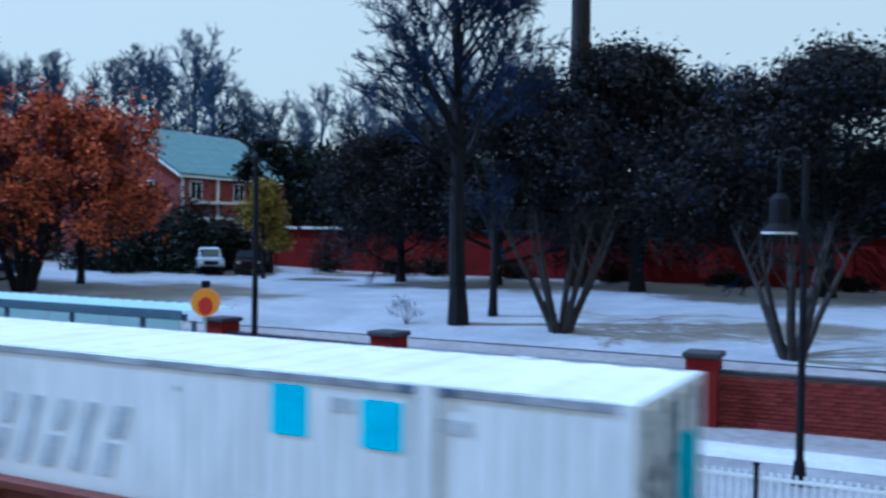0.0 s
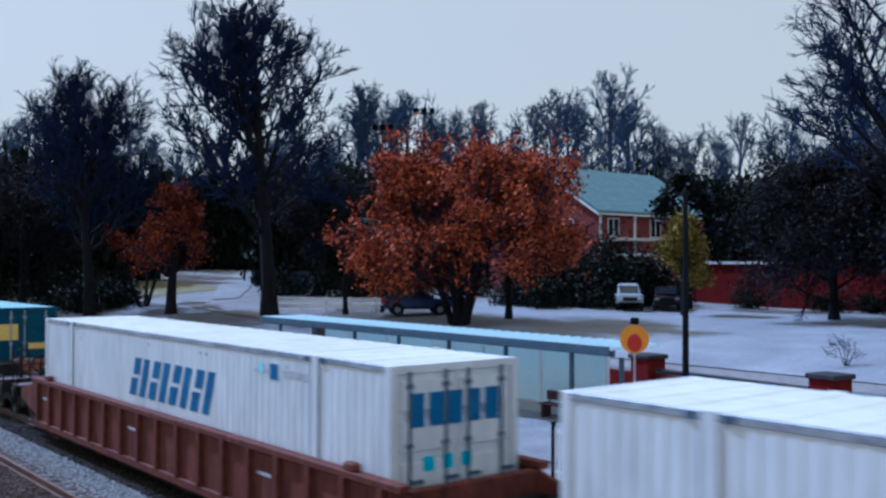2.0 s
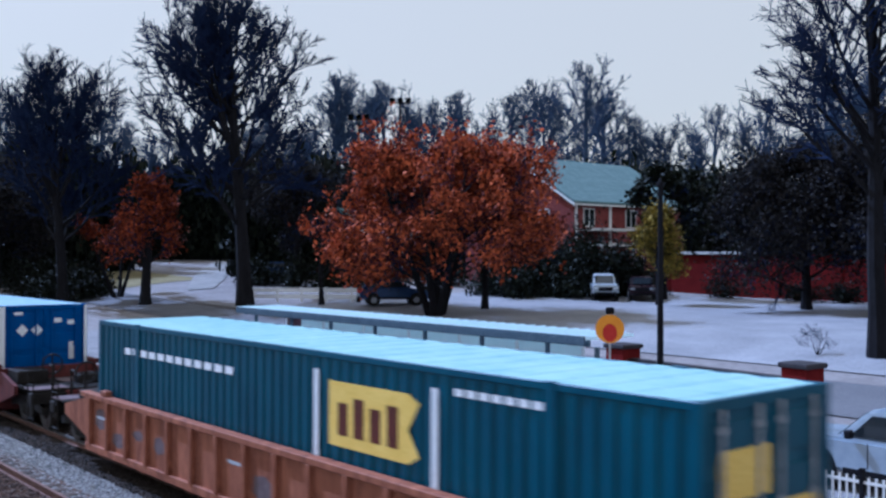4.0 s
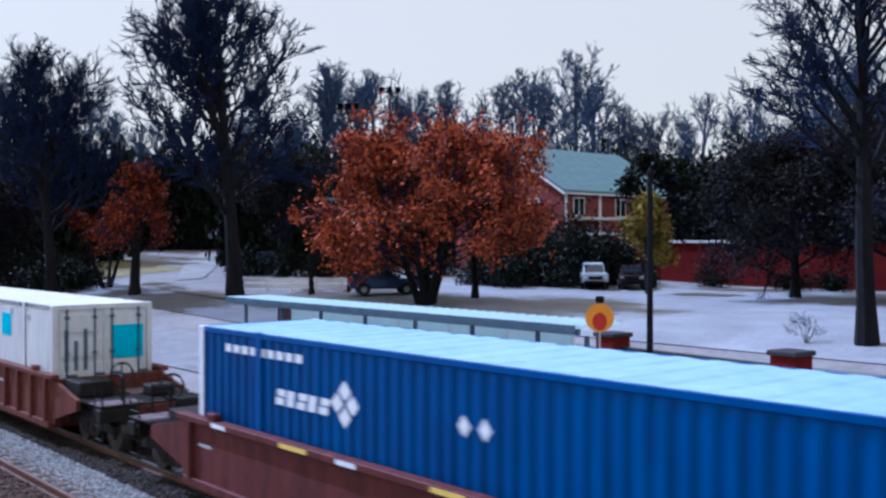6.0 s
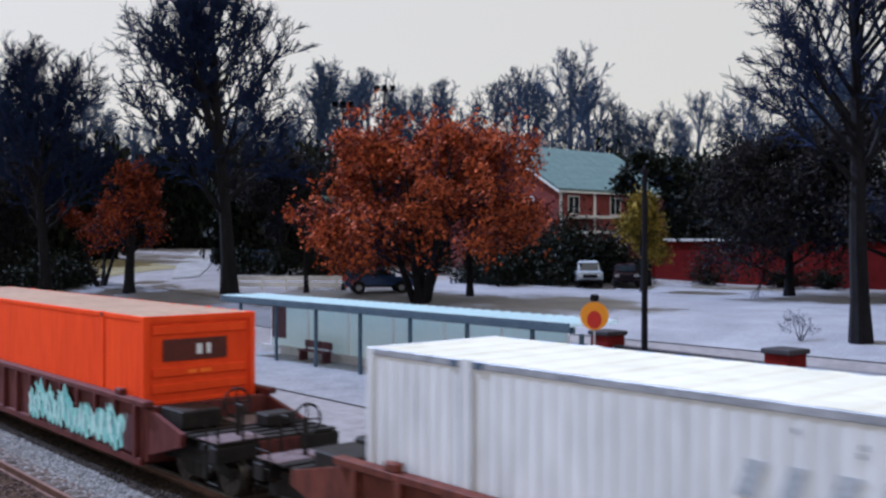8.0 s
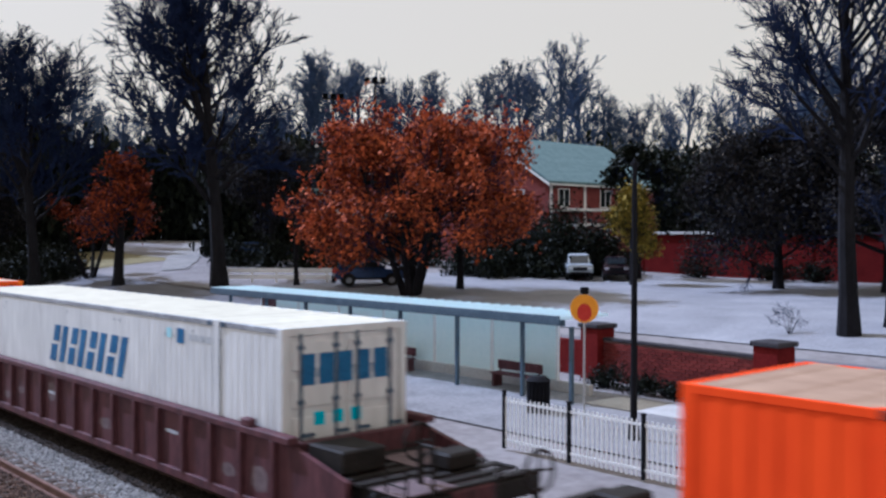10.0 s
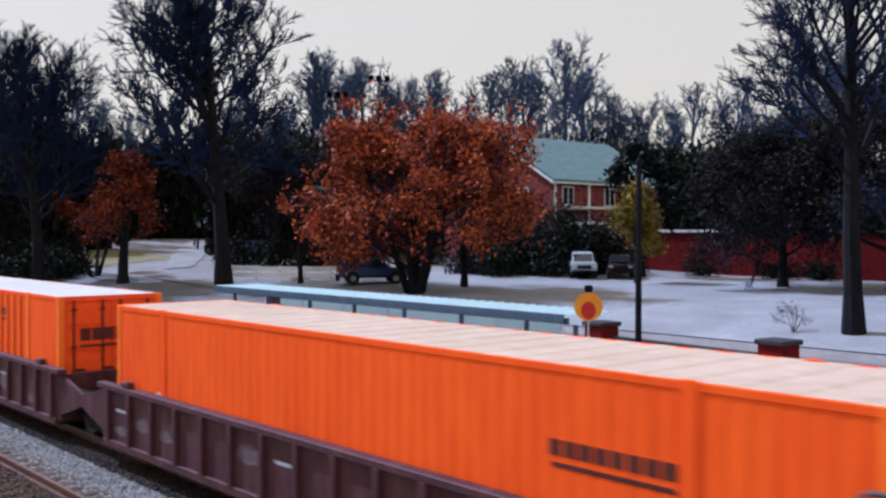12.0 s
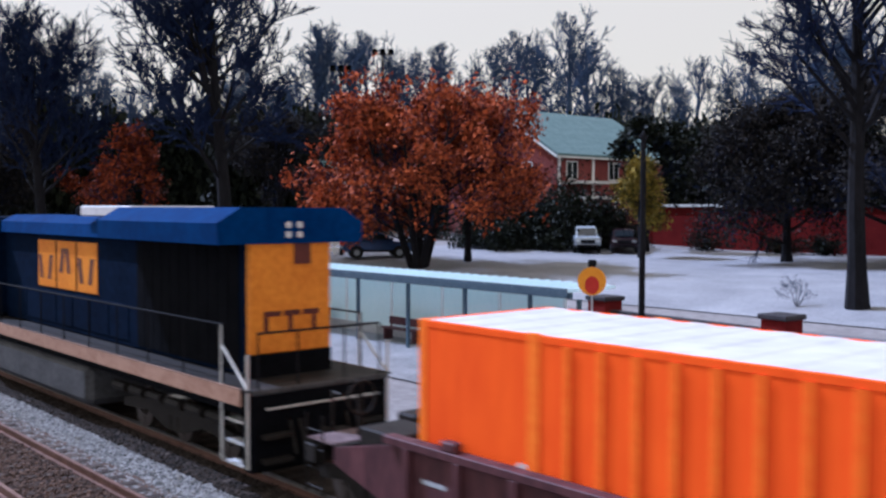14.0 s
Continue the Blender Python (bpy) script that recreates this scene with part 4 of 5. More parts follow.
        for k in range(4):
            box(bm, -0.95, -0.06, yy - s * 0.2 - 0.12, yy - s * 0.2 + 0.12, 0.5 + k * 0.38, 0.54 + k * 0.38)
        rod(bm, (-0.95, yy, 2.6), (-0.06, yy, 1.9), 0.025, n=6)
        part("steps", bm, M["steel_pale"], g, "pale grey end steps with grab rails")
    bm = bmesh.new()
    rod(bm, (-0.05, -1.3, 2.85), (-0.05, 1.3, 2.85), 0.022, n=6)
    for yy in (-1.3, -0.5, 0.5, 1.3):
        rod(bm, (-0.05, yy, zp), (-0.05, yy, 2.85), 0.02, n=6)
    part("end_handrail", bm, M["black"], g)
    part("end_sill", boxes((-0.36, 0.03, -1.47, 1.47, 1.8, 1.9), bevel=0.02), M["tank_grey"], g, "worn grey end platform edge")
    for yy in (-1.0, 1.0):
        part("pilot_step", boxes((0.0, 0.16, yy - 0.28, yy + 0.28, 0.62, 0.7), (0.0, 0.16, yy - 0.28, yy + 0.28, 1.05, 1.12)), M["truck"], g)
    bm = bmesh.new()
    rod(bm, (0.04, -1.2, 1.55), (0.04, 1.2, 1.55), 0.02, n=6)
    part("cut_lever", bm, M["steel_pale"], g, "pale uncoupling lever")
    bm = bmesh.new()
    rod(bm, (-0.2, 0, 1.0), (0.55, 0, 1.0), 0.1, n=8)
    box(bm, 0.4, 0.72, -0.17, 0.17, 0.84, 1.16, bevel=0.03)
    for k in (-0.7, -0.5, 0.5, 0.7):
        rod(bm, (0.0, k, 1.3), (0.22, k, 0.75), 0.03, n=6)
    part("coupler", bm, M["truck"], g)
    for x in (-3.75, -18.0):
        bogie(g, x, (-1.85, 0.0, 1.85), 2.4)
    for k in range(6):
        bm = bmesh.new()
        rod(bm, (-6.2 + k * 0.85, -1.2, 1.15), (-5.6 + k * 0.85, -1.2, 1.15), 0.11, n=8)
        part("brake_cylinder", bm, M["truck"], g)
    return g


# ---------------------------------------------------------------- trees
def limb(rng, p, d, length, steps, wander, rise):
    pts = [Vector(p)]
    d = Vector(d).normalized()
    for i in range(steps):
        d = (d + Vector((rng.gauss(0, wander), rng.gauss(0, wander), rng.gauss(0, wander) + rise))).normalized()
        pts.append(pts[-1] + d * (length / steps))
    return pts, d


def side_way(rng, d, angle):
    a = d.orthogonal().normalized()
    a.rotate(Matrix.Rotation(rng.uniform(0, 6.283), 3, d))
    return (d * math.cos(angle) + a * math.sin(angle)).normalized()


def tree_meshes(seed, height, spread, stems=1, first=0.2, counts=(14, 8, 6, 4), girth=0.35, bark=None, twig=None, fine=1.0, rise=0.06, angle=0.9, leaders=0, split=False):
    """The trunk with its limbs, the fine twigs, the twig ends for leaves, and the limbs where they are split off."""
    rng = random.Random(seed)
    limbs = []
    v, f, tv, tf, tips = [], [], [], [], []
    for s in range(stems):
        a = 6.283 * s / stems + rng.uniform(-0.3, 0.3)
        d0 = Vector((0, 0, 1)) if stems == 1 else Vector((math.cos(a) * 0.42, math.sin(a) * 0.42, 1)).normalized()
        b0 = (0, 0, -0.15) if stems == 1 else (math.cos(a) * girth * 0.8, math.sin(a) * girth * 0.8, -0.15)
        hh = height * (1.0 if stems == 1 else rng.uniform(0.8, 0.95))
        pts, _ = limb(rng, b0, d0, hh, 10, 0.025, 0.02)
        g = girth / (1.0 if stems == 1 else 1.7)
        rad = [g * (1.25 if i == 0 else (1 - i / 10.5) ** 0.8) for i in range(11)]
        tube(v, f, pts, rad, 9)
        n1 = max(3, int(counts[0] / stems)) if stems > 1 else counts[0]
        for i in range(n1):
            u = first + (0.97 - first) * (i + rng.random() * 0.8) / n1
            k = min(9, int(u * 10))
            q = pts[k].lerp(pts[k + 1], u * 10 - k)
            d = side_way(rng, Vector((0, 0, 1)), angle * (1.15 - 0.55 * u) + rng.uniform(-0.15, 0.15))
            ln = spread * (0.55 + 0.6 * math.sin(math.pi * min(1, 0.25 + u * 0.72))) * rng.uniform(0.75, 1.1) * (1.0 if u < 0.6 else 1.0 - (u - 0.6) * 1.5)
            r1 = g * 0.42 * (1 - u * 0.6)
            if u > 0.3 and i % 4 == 0 and i < 4 * leaders:
                d = side_way(rng, Vector((0, 0, 1)), rng.uniform(0.22, 0.42))
                ln, r1 = height * (1.0 - u) * rng.uniform(0.8, 0.95), g * 0.45 * (1 - u * 0.5)
            lp, _ = limb(rng, q, d, ln, 6, 0.07, rise)
            lv, lfc = ([], []) if split else (v, f)
            tube(lv, lfc, lp, [r1 * (1 - j / 6.6) for j in range(7)], 6)
            if split:
                limbs.append(sheet("limb", lv, lfc, bark or M["bark"]))
            for j in range(counts[1]):
                u2 = 0.34 + 0.66 * (j + rng.random()) / counts[1]
                k2 = min(5, int(u2 * 6))
                q2 = lp[k2].lerp(lp[k2 + 1], u2 * 6 - k2)
                d2 = side_way(rng, (lp[k2 + 1] - lp[k2]).normalized(), rng.uniform(0.5, 1.0))
                l2 = min(ln, spread) * rng.uniform(0.28, 0.5) * (1.15 - 0.5 * u2)
                bp, _ = limb(rng, q2, d2, l2, 4, 0.09, rise)
                r2 = max(0.012, r1 * 0.4 * (1 - u2 * 0.5)) * fine
                tube(tv, tf, bp, [r2 * (1 - m / 4.8) for m in range(5)], 4)
                for m in range(counts[2]):
                    u3 = 0.3 + 0.7 * (m + rng.random()) / counts[2]
                    k3 = min(3, int(u3 * 4))
                    q3 = bp[k3].lerp(bp[k3 + 1], u3 * 4 - k3)
                    d3 = side_way(rng, (bp[k3 + 1] - bp[k3]).normalized(), rng.uniform(0.4, 0.9))
                    l3 = l2 * rng.uniform(0.3, 0.55)
                    cp, _ = limb(rng, q3, d3, l3, 2, 0.15, rise)
                    r3 = max(0.009, r2 * 0.5) * fine
                    tube(tv, tf, cp, [r3, r3 * 0.8, r3 * 0.5], 3)
                    tips.append(cp[-1])
                    tips.append(cp[1])
                    for w in range(counts[3]):
                        q4 = cp[1].lerp(cp[2], rng.random())
                        d4 = side_way(rng, (cp[2] - cp[1]).normalized(), rng.uniform(0.3, 0.8))
                        e4 = q4 + d4 * l3 * rng.uniform(0.4, 0.7)
                        tube(tv, tf, [q4, e4], [r3 * 0.6, r3 * 0.35], 3)
                        tips.append(e4)
    return sheet("trunk", v, f, bark or M["bark"]), sheet("branchwork", tv, tf, twig or M["twig"]), tips, limbs


def leaf_mesh(seed, tips, count, size, scatter, material, keep=None):
    rng = random.Random(seed)
    v, f = [], []
    for i in range(count):
        t = tips[rng.randrange(len(tips))]
        p = t + Vector((rng.gauss(0, scatter), rng.gauss(0, scatter), rng.gauss(0, scatter * 0.8)))
        if keep and not keep(p):
            continue
        a = Vector((rng.gauss(0, 1), rng.gauss(0, 1), rng.gauss(0, 1))).normalized()
        b = a.orthogonal().normalized()
        b.rotate(Matrix.Rotation(rng.uniform(0, 6.283), 3, a))
        s = size * rng.uniform(0.6, 1.3)
        n = len(v)
        v += [tuple(p - a * s), tuple(p + b * s * 0.55 + a * s * 0.1), tuple(p + a * s), tuple(p - b * s * 0.55)]
        f.append((n, n + 1, n + 2, n + 3))
    return sheet("leaves", v, f, material)


def tree(name, label, at, meshes, leaves=None, category="tree", group="", turn=0.0, scale=1.0):
    t = empty(name, label, category, group)
    for part_name, me in (("trunk", meshes[0]), ("branchwork", meshes[1]), ("crown", leaves)):
        if me:
            o = new(part_name, me)
            o.parent = t
            if part_name == "trunk":
                for lm in meshes[3]:
                    b = new("limb", lm)
                    b.parent = o
    t.matrix_basis = pose(at[0], at[1], lift(at[1], at[0]) if len(at) < 3 else at[2], 0, 0, turn) @ Matrix.Scale(scale, 4)
    return t


def shrub(name, label, at, size, material, seed, count=1500, leaf=0.09, category="shrub", group=""):
    rng = random.Random(seed)
    tips = []
    v, f = [], []
    for i in range(26):
        d = Vector((rng.gauss(0, 1), rng.gauss(0, 1), abs(rng.gauss(0.3, 0.8)))).normalized()
        e = Vector((d.x * size[0], d.y * size[1], 0.15 + d.z * size[2])) * rng.uniform(0.55, 1.0)
        tube(v, f, [(0, 0, -0.1), e * 0.5, e], [0.03, 0.02, 0.008], 4)
        for k in range(8):
            tips.append(e * rng.uniform(0.55, 1.05) + Vector((rng.gauss(0, 0.16) * size[0], rng.gauss(0, 0.16) * size[1], rng.gauss(0, 0.13) * size[2])))
    s = empty(name, label, category, group)
    o = new("stem", sheet("stem", v, f, M["bark"]))
    o.parent = s
    o = new("foliage", leaf_mesh(seed + 1, tips, count, leaf, 0.14 * size[2], material, lambda p: p.z > -0.02))
    o.parent = s
    s.matrix_basis = pose(at[0], at[1], lift(at[1], at[0]))
    return s


def clumps(low, rate, gate, seed):
    """Leaves gather in clumps with gaps between them, above an uneven lower edge."""
    o = Vector((seed * 3.7, seed * 1.3, seed * 2.1))
    return lambda p: p.z > low + 0.7 * math.sin(p.x * 1.3 + p.y) and noise.noise(p * rate + o) > gate


def build_trees():
    # the tall bare tree by the street
    m = tree_meshes(11, 22.0, 7.2, counts=(38, 11, 7, 4), girth=0.58, first=0.24, fine=1.6, rise=0.12, angle=1.15, leaders=5)
    tree("bare_tree", "tall dark leafless tree with fine upswept branches", (-62.6, 24.7), m)
    m = tree_meshes(12, 18.2, 6.4, counts=(34, 11, 7, 4), girth=0.44, first=0.22, fine=1.6, rise=0.12, angle=0.95, leaders=4)
    tree("bare_tree", "leafless tree with a fine rounded crown", (-76.3, 16.6), m)
    m = tree_meshes(13, 18.0, 5.6, counts=(34, 10, 6, 4), girth=0.4, first=0.34, fine=1.4, rise=0.08, angle=0.95)
    tree("bare_tree", "dark leafless tree with long arching limbs", (-18.0, 27.5), m)
    m = tree_meshes(14, 5.5, 2.6, counts=(9, 6, 5, 3), girth=0.2, first=0.3, fine=1.2)
    tree("bare_tree", "slim pale leafless street tree", (-57.0, 27.5), m)
    tree("bare_tree", "slim dark leafless street tree", (-17.5, 29.9), m, turn=80, scale=1.1)
    m = tree_meshes(15, 2.4, 1.7, stems=4, counts=(16, 6, 4, 2), girth=0.09, first=0.2, fine=1.1, rise=0.02, angle=1.2)
    tree("bare_shrub", "low leafless shrub with spreading twigs beside the car park", (-20.2, 26.9), m, category="shrub", scale=0.48)
    # russet tree with several low stems
    m = tree_meshes(21, 11.0, 6.0, stems=5, counts=(45, 7, 5, 2), girth=0.42, first=0.14, fine=1.2, rise=0.02, angle=1.15)
    tree("russet_tree", "broad russet-leaved tree with several low spreading stems", (-46.0, 28.6), m, leaf_mesh(3, m[2], 52000, 0.155, 0.36, M["red_leaf"], clumps(1.5, 0.5, -0.08, 21)))
    m = tree_meshes(22, 8.8, 3.0, counts=(20, 6, 5, 2), girth=0.42, first=0.26, fine=1.3, rise=0.08)
    lf = leaf_mesh(4, m[2], 9000, 0.13, 0.28, M["orange_leaf"], clumps(2.0, 0.8, -0.25, 5))
    tree("orange_tree", "small tree with thinning orange autumn leaves and a stout dark trunk", (-71.0, 20.9), m, lf, group="small orange trees", scale=1.04)
    m = tree_meshes(24, 7.4, 2.2, stems=3, counts=(18, 6, 5, 2), girth=0.3, first=0.36, fine=1.3, rise=0.08)
    lf = leaf_mesh(14, m[2], 5200, 0.14, 0.3, M["orange_leaf"], clumps(2.0, 0.8, -0.2, 6))
    tree("orange_tree", "slim tree with sparse orange autumn leaves", (-78.0, 21.6), m, lf, group="small orange trees", turn=130)
    m2 = tree_meshes(23, 9.4, 4.0, counts=(18, 7, 5, 3), girth=0.24, first=0.28, fine=1.2)
    tree("bare_tree", "thinning russet tree with a single slim trunk", (-46.2, 32.8), m2, leaf_mesh(5, m2[2], 5200, 0.17, 0.42, M["red_leaf"]))
    # the evergreen and yellow trees beside the house
    m = tree_meshes(31, 9.6, 3.3, counts=(16, 7, 5, 2), girth=0.26, first=0.42, fine=1.3, rise=0.0, angle=1.2)
    tree("evergreen_tree", "dark evergreen tree with a ragged crown", (-44.8, 49.5), m, leaf_mesh(6, m[2], 9500, 0.19, 0.38, M["green_leaf"], clumps(3.0, 0.6, -0.2, 9)))
    m = tree_meshes(32, 7.0, 2.0, counts=(15, 6, 5, 2), girth=0.16, first=0.25, fine=1.2)
    tree("yellow_tree", "small tree with yellow green leaves", (-41.6, 44.6), m, leaf_mesh(7, m[2], 6500, 0.15, 0.35, M["yellow_leaf"]), scale=0.92)
    # broad dark oaks before the brick building
    m = tree_meshes(33, 11.0, 5.8, counts=(18, 8, 5, 3), girth=0.4, first=0.32, fine=1.3, rise=0.02, angle=1.1, split=True)
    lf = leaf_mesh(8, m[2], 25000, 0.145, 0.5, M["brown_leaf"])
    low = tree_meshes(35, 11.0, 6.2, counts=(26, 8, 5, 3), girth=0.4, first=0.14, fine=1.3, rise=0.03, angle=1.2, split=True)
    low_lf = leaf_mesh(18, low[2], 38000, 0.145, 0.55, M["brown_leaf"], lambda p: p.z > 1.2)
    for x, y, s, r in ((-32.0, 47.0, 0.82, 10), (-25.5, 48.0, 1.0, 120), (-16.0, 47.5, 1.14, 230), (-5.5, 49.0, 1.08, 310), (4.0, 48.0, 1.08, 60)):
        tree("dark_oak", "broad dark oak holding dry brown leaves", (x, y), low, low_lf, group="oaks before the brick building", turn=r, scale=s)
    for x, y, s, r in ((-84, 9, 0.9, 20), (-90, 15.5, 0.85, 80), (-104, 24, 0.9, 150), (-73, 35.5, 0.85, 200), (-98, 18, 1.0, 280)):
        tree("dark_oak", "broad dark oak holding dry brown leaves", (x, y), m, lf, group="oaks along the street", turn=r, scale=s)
    # crape myrtles on the station side of the car park
    m = tree_meshes(34, 6.2, 2.0, stems=7, counts=(28, 6, 5, 3), girth=0.3, first=0.45, bark=M["pale_bark"], twig=M["bark"], fine=1.0, rise=0.05, angle=0.7)
    for x, y, s, r in ((-13.3, 27.3, 1.0, 0), (-4.2, 25.4, 0.95, 70)):
        tree("crape_myrtle", "bare vase shaped myrtle with many dark stems", (x, y), m, group="crape myrtles", turn=r, scale=s)
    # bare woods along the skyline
    # skyline trees take the twig colour with haze mixed in, trunks too
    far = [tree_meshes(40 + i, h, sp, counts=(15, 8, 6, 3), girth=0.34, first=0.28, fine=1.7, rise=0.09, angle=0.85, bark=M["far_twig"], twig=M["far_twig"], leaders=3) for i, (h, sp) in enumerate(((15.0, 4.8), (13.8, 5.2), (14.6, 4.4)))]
    rng = random.Random(5)
    for i in range(72):
        a = radians(14 + 82 * i / 71.0)
        r = rng.uniform(118, 150)
        x, y = -r * math.cos(a), -9.9 + r * math.sin(a)
        deg = math.degrees(a)
        if y < 14 or 24.5 < deg < 28.6 or (38.0 < deg < 60.0 and i % 4 == 1):
            continue
        tall = 1.3 if deg < 33 else (1.58 if deg < 50 else (1.27 if deg < 62 else (1.55 if deg < 84 else 0.9)))
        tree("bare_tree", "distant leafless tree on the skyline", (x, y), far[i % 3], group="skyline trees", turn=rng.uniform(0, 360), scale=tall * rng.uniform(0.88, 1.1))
    tips = [Vector((rng.uniform(-5, 5), rng.uniform(-2.5, 2.5), rng.uniform(0.2, 6.5) * rng.uniform(0.75, 1))) for i in range(900)]
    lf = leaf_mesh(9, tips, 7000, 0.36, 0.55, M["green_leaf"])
    stem = sheet("trunk", *_stakes(), M["bark"])
    for i in range(34):
        a = radians(10 + 86 * i / 33.0)
        r = rng.uniform(98, 112) if not 22.5 < math.degrees(a) < 29.0 else 142.0
        x, y = -r * math.cos(a), -9.9 + r * math.sin(a)
        if y < 10:
            continue
        t = empty("thicket", "dark evergreen thicket below the bare woods", "thicket", "thickets")
        for nm, me in (("trunk", stem), ("crown", lf)):
            o = new(nm, me)
            o.parent = t
        t.matrix_basis = pose(x, y, lift(y, x), 0, 0, 90 - math.degrees(a) + rng.uniform(-20, 20)) @ Matrix.Diagonal((1, 1, rng.uniform(1.35, 1.9) * (1.2 if math.degrees(a) < 33 else 1.0), 1))
    for i, (x, y, s) in enumerate(((-80.5, 19.4, (2.6, 2.0, 3.0)), (-82.5, 21.6, (2.2, 1.6, 2.6)), (-78.5, 16.6, (3.0, 2.0, 3.4)), (-86, 17.0, (4.0, 2.0, 3.6)), (-78, 10, (4, 2.5, 4.0)), (-90, 20.0, (4, 2, 4.0)), (-74.5, 32.6, (2.4, 1.6, 2.2)), (-71.5, 34.2, (2.6, 1.6, 2.3)), (-68.6, 36.3, (2.6, 1.6, 2.2)), (-65.4, 38.2, (2.8, 1.6, 2.5)), (-71, 43, (4.0, 1.8, 2.6)), (-65, 46, (4.0, 1.8, 2.6)), (-53, 41, (3.0, 1.6, 2.4)), (-51.5, 46.5, (3, 1.6, 2.6)), (-54.5, 50, (3.2, 1.6, 3.4)), (-50.5, 44, (3.2, 1.8, 3.0)), (-54.0, 46.5, (3.6, 2.0, 3.8)), (-48.4, 52.6, (1.7, 1.2, 1.7)))):
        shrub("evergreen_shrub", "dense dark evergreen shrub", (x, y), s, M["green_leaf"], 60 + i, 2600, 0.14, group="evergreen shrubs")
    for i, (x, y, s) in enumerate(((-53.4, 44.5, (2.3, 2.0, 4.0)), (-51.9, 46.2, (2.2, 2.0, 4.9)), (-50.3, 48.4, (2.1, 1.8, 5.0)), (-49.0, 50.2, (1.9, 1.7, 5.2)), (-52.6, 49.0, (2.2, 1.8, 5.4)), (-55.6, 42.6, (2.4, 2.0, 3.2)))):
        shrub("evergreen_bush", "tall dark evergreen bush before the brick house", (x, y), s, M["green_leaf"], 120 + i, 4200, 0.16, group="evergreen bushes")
    for i, (x, y) in enumerate(((-43.1, 54.7), (-36.6, 54.8), (-33.6, 54.9), (-27, 54.8), (-20, 54.8), (-12, 54.8), (-5, 54.8))):
        shrub("clipped_shrub", "rounded dark shrub before the brick building", (x, y), (1.8, 0.9, 1.9 - 0.12 * i), M["green_leaf"], 80 + i, 1500, 0.1, group="shrubs before the brick building")
    for i, (x, y, s) in enumerate(((-20.6, 15.7, (1.0, 0.5, 0.75)), (-19.2, 15.5, (1.1, 0.5, 0.65)), (-17.8, 15.4, (0.9, 0.4, 0.5)))):
        shrub("low_shrub", "low dark shrub at the foot of the brick wall", (x, y), s, M["green_leaf"], 90 + i, 1300, 0.05, group="shrubs at the brick wall")


def _stakes():
    v, f = [], []
    for i in range(9):
        x = -4 + i
        tube(v, f, [(x, 0, -0.2), (x + 0.2, 0.1, 3.5)], [0.14, 0.05], 5)
    return v, f


# ---------------------------------------------------------------- station side
def shelter():
    s = empty("platform_shelter", "long low platform shelter with bright translucent roof and frosted panels", "shelter")
    x0, x1, y0, y1 = -40.3, -19.3, 11.9, 14.2
    r = part("roof", boxes((x0, x1, y0 + 0.05, y1, 2.5, 2.6)), M["daylight_roof"], s, "bright standing seam roof that passes daylight")
    me = finish(boxes((-0.02, 0.02, y0 + 0.05, y1, 2.598, 2.64)), "seam", M["daylight_roof"])
    for i in range(43):
        piece("seam", me, r, x0 + 0.1 + i * 0.49, 0, 0)
    part("fascia", boxes((x0 - 0.02, x1 + 0.02, y0, y0 + 0.045, 2.36, 2.62), bevel=0.006), M["fascia"], s, "slate blue roof edge")
    part("beam", boxes((x0 + 0.1, x1 - 0.1, y0 + 0.3, y0 + 0.42, 2.3, 2.49)), M["fascia"], s)
    me = finish(boxes((-0.06, 0.06, -0.06, 0.06, 0, 2.3), bevel=0.01), "post", M["fascia"])
    back = finish(boxes((-0.05, 0.05, -0.05, 0.05, 0, 2.49), bevel=0.01), "post", M["trim"])
    pn = finish(boxes((-1.42, 1.42, -0.015, 0.015, 0.35, 2.3), bevel=0.004), "wall_panel", M["panel"])
    # narrow dark maroon board for the left part of the first bay
    board = finish(boxes((-1.46, -0.3, -0.05, -0.016, 0.7, 2.36), bevel=0.01), "sign_board", M["maroon_car"])
    for i in range(8):
        x = -39.1 + i * 3.0 - (0.0 if i < 7 else 1.0)
        piece("post", me, s, x, y0 + 0.36, 0)
        if i < 7:
            piece("post", back, s, x, y1 - 0.3, 0)
        if i == 0:
            piece("sign_board", board, s, x + 1.5, y1 - 0.3, 0)
        if i < 6:
            piece("wall_panel", pn, s, x + 1.5, y1 - 0.3, 0)
    part("footing", boxes((x0 + 0.4, x1 - 0.4, y1 - 0.4, y1 - 0.2, 0, 0.33)), M["sidewalk"], s, "low pale concrete plinth")
    bench = finish(boxes((-1.0, 1.0, -0.22, 0.22, 0.42, 0.47), (-0.9, -0.82, -0.2, 0.2, 0, 0.42), (0.82, 0.9, -0.2, 0.2, 0, 0.42), (-1.0, 1.0, 0.18, 0.22, 0.55, 0.85), (-0.9, -0.85, 0.16, 0.2, 0.47, 0.85), (0.85, 0.9, 0.16, 0.2, 0.47, 0.85)), "bench", M["maroon_car"])
    for x in (-22.3, -28.6, -34.6):
        b = tagged(new("bench", bench), "dark slatted bench under the shelter", "bench", "shelter benches")
        b.location = (x, 13.2, 0)


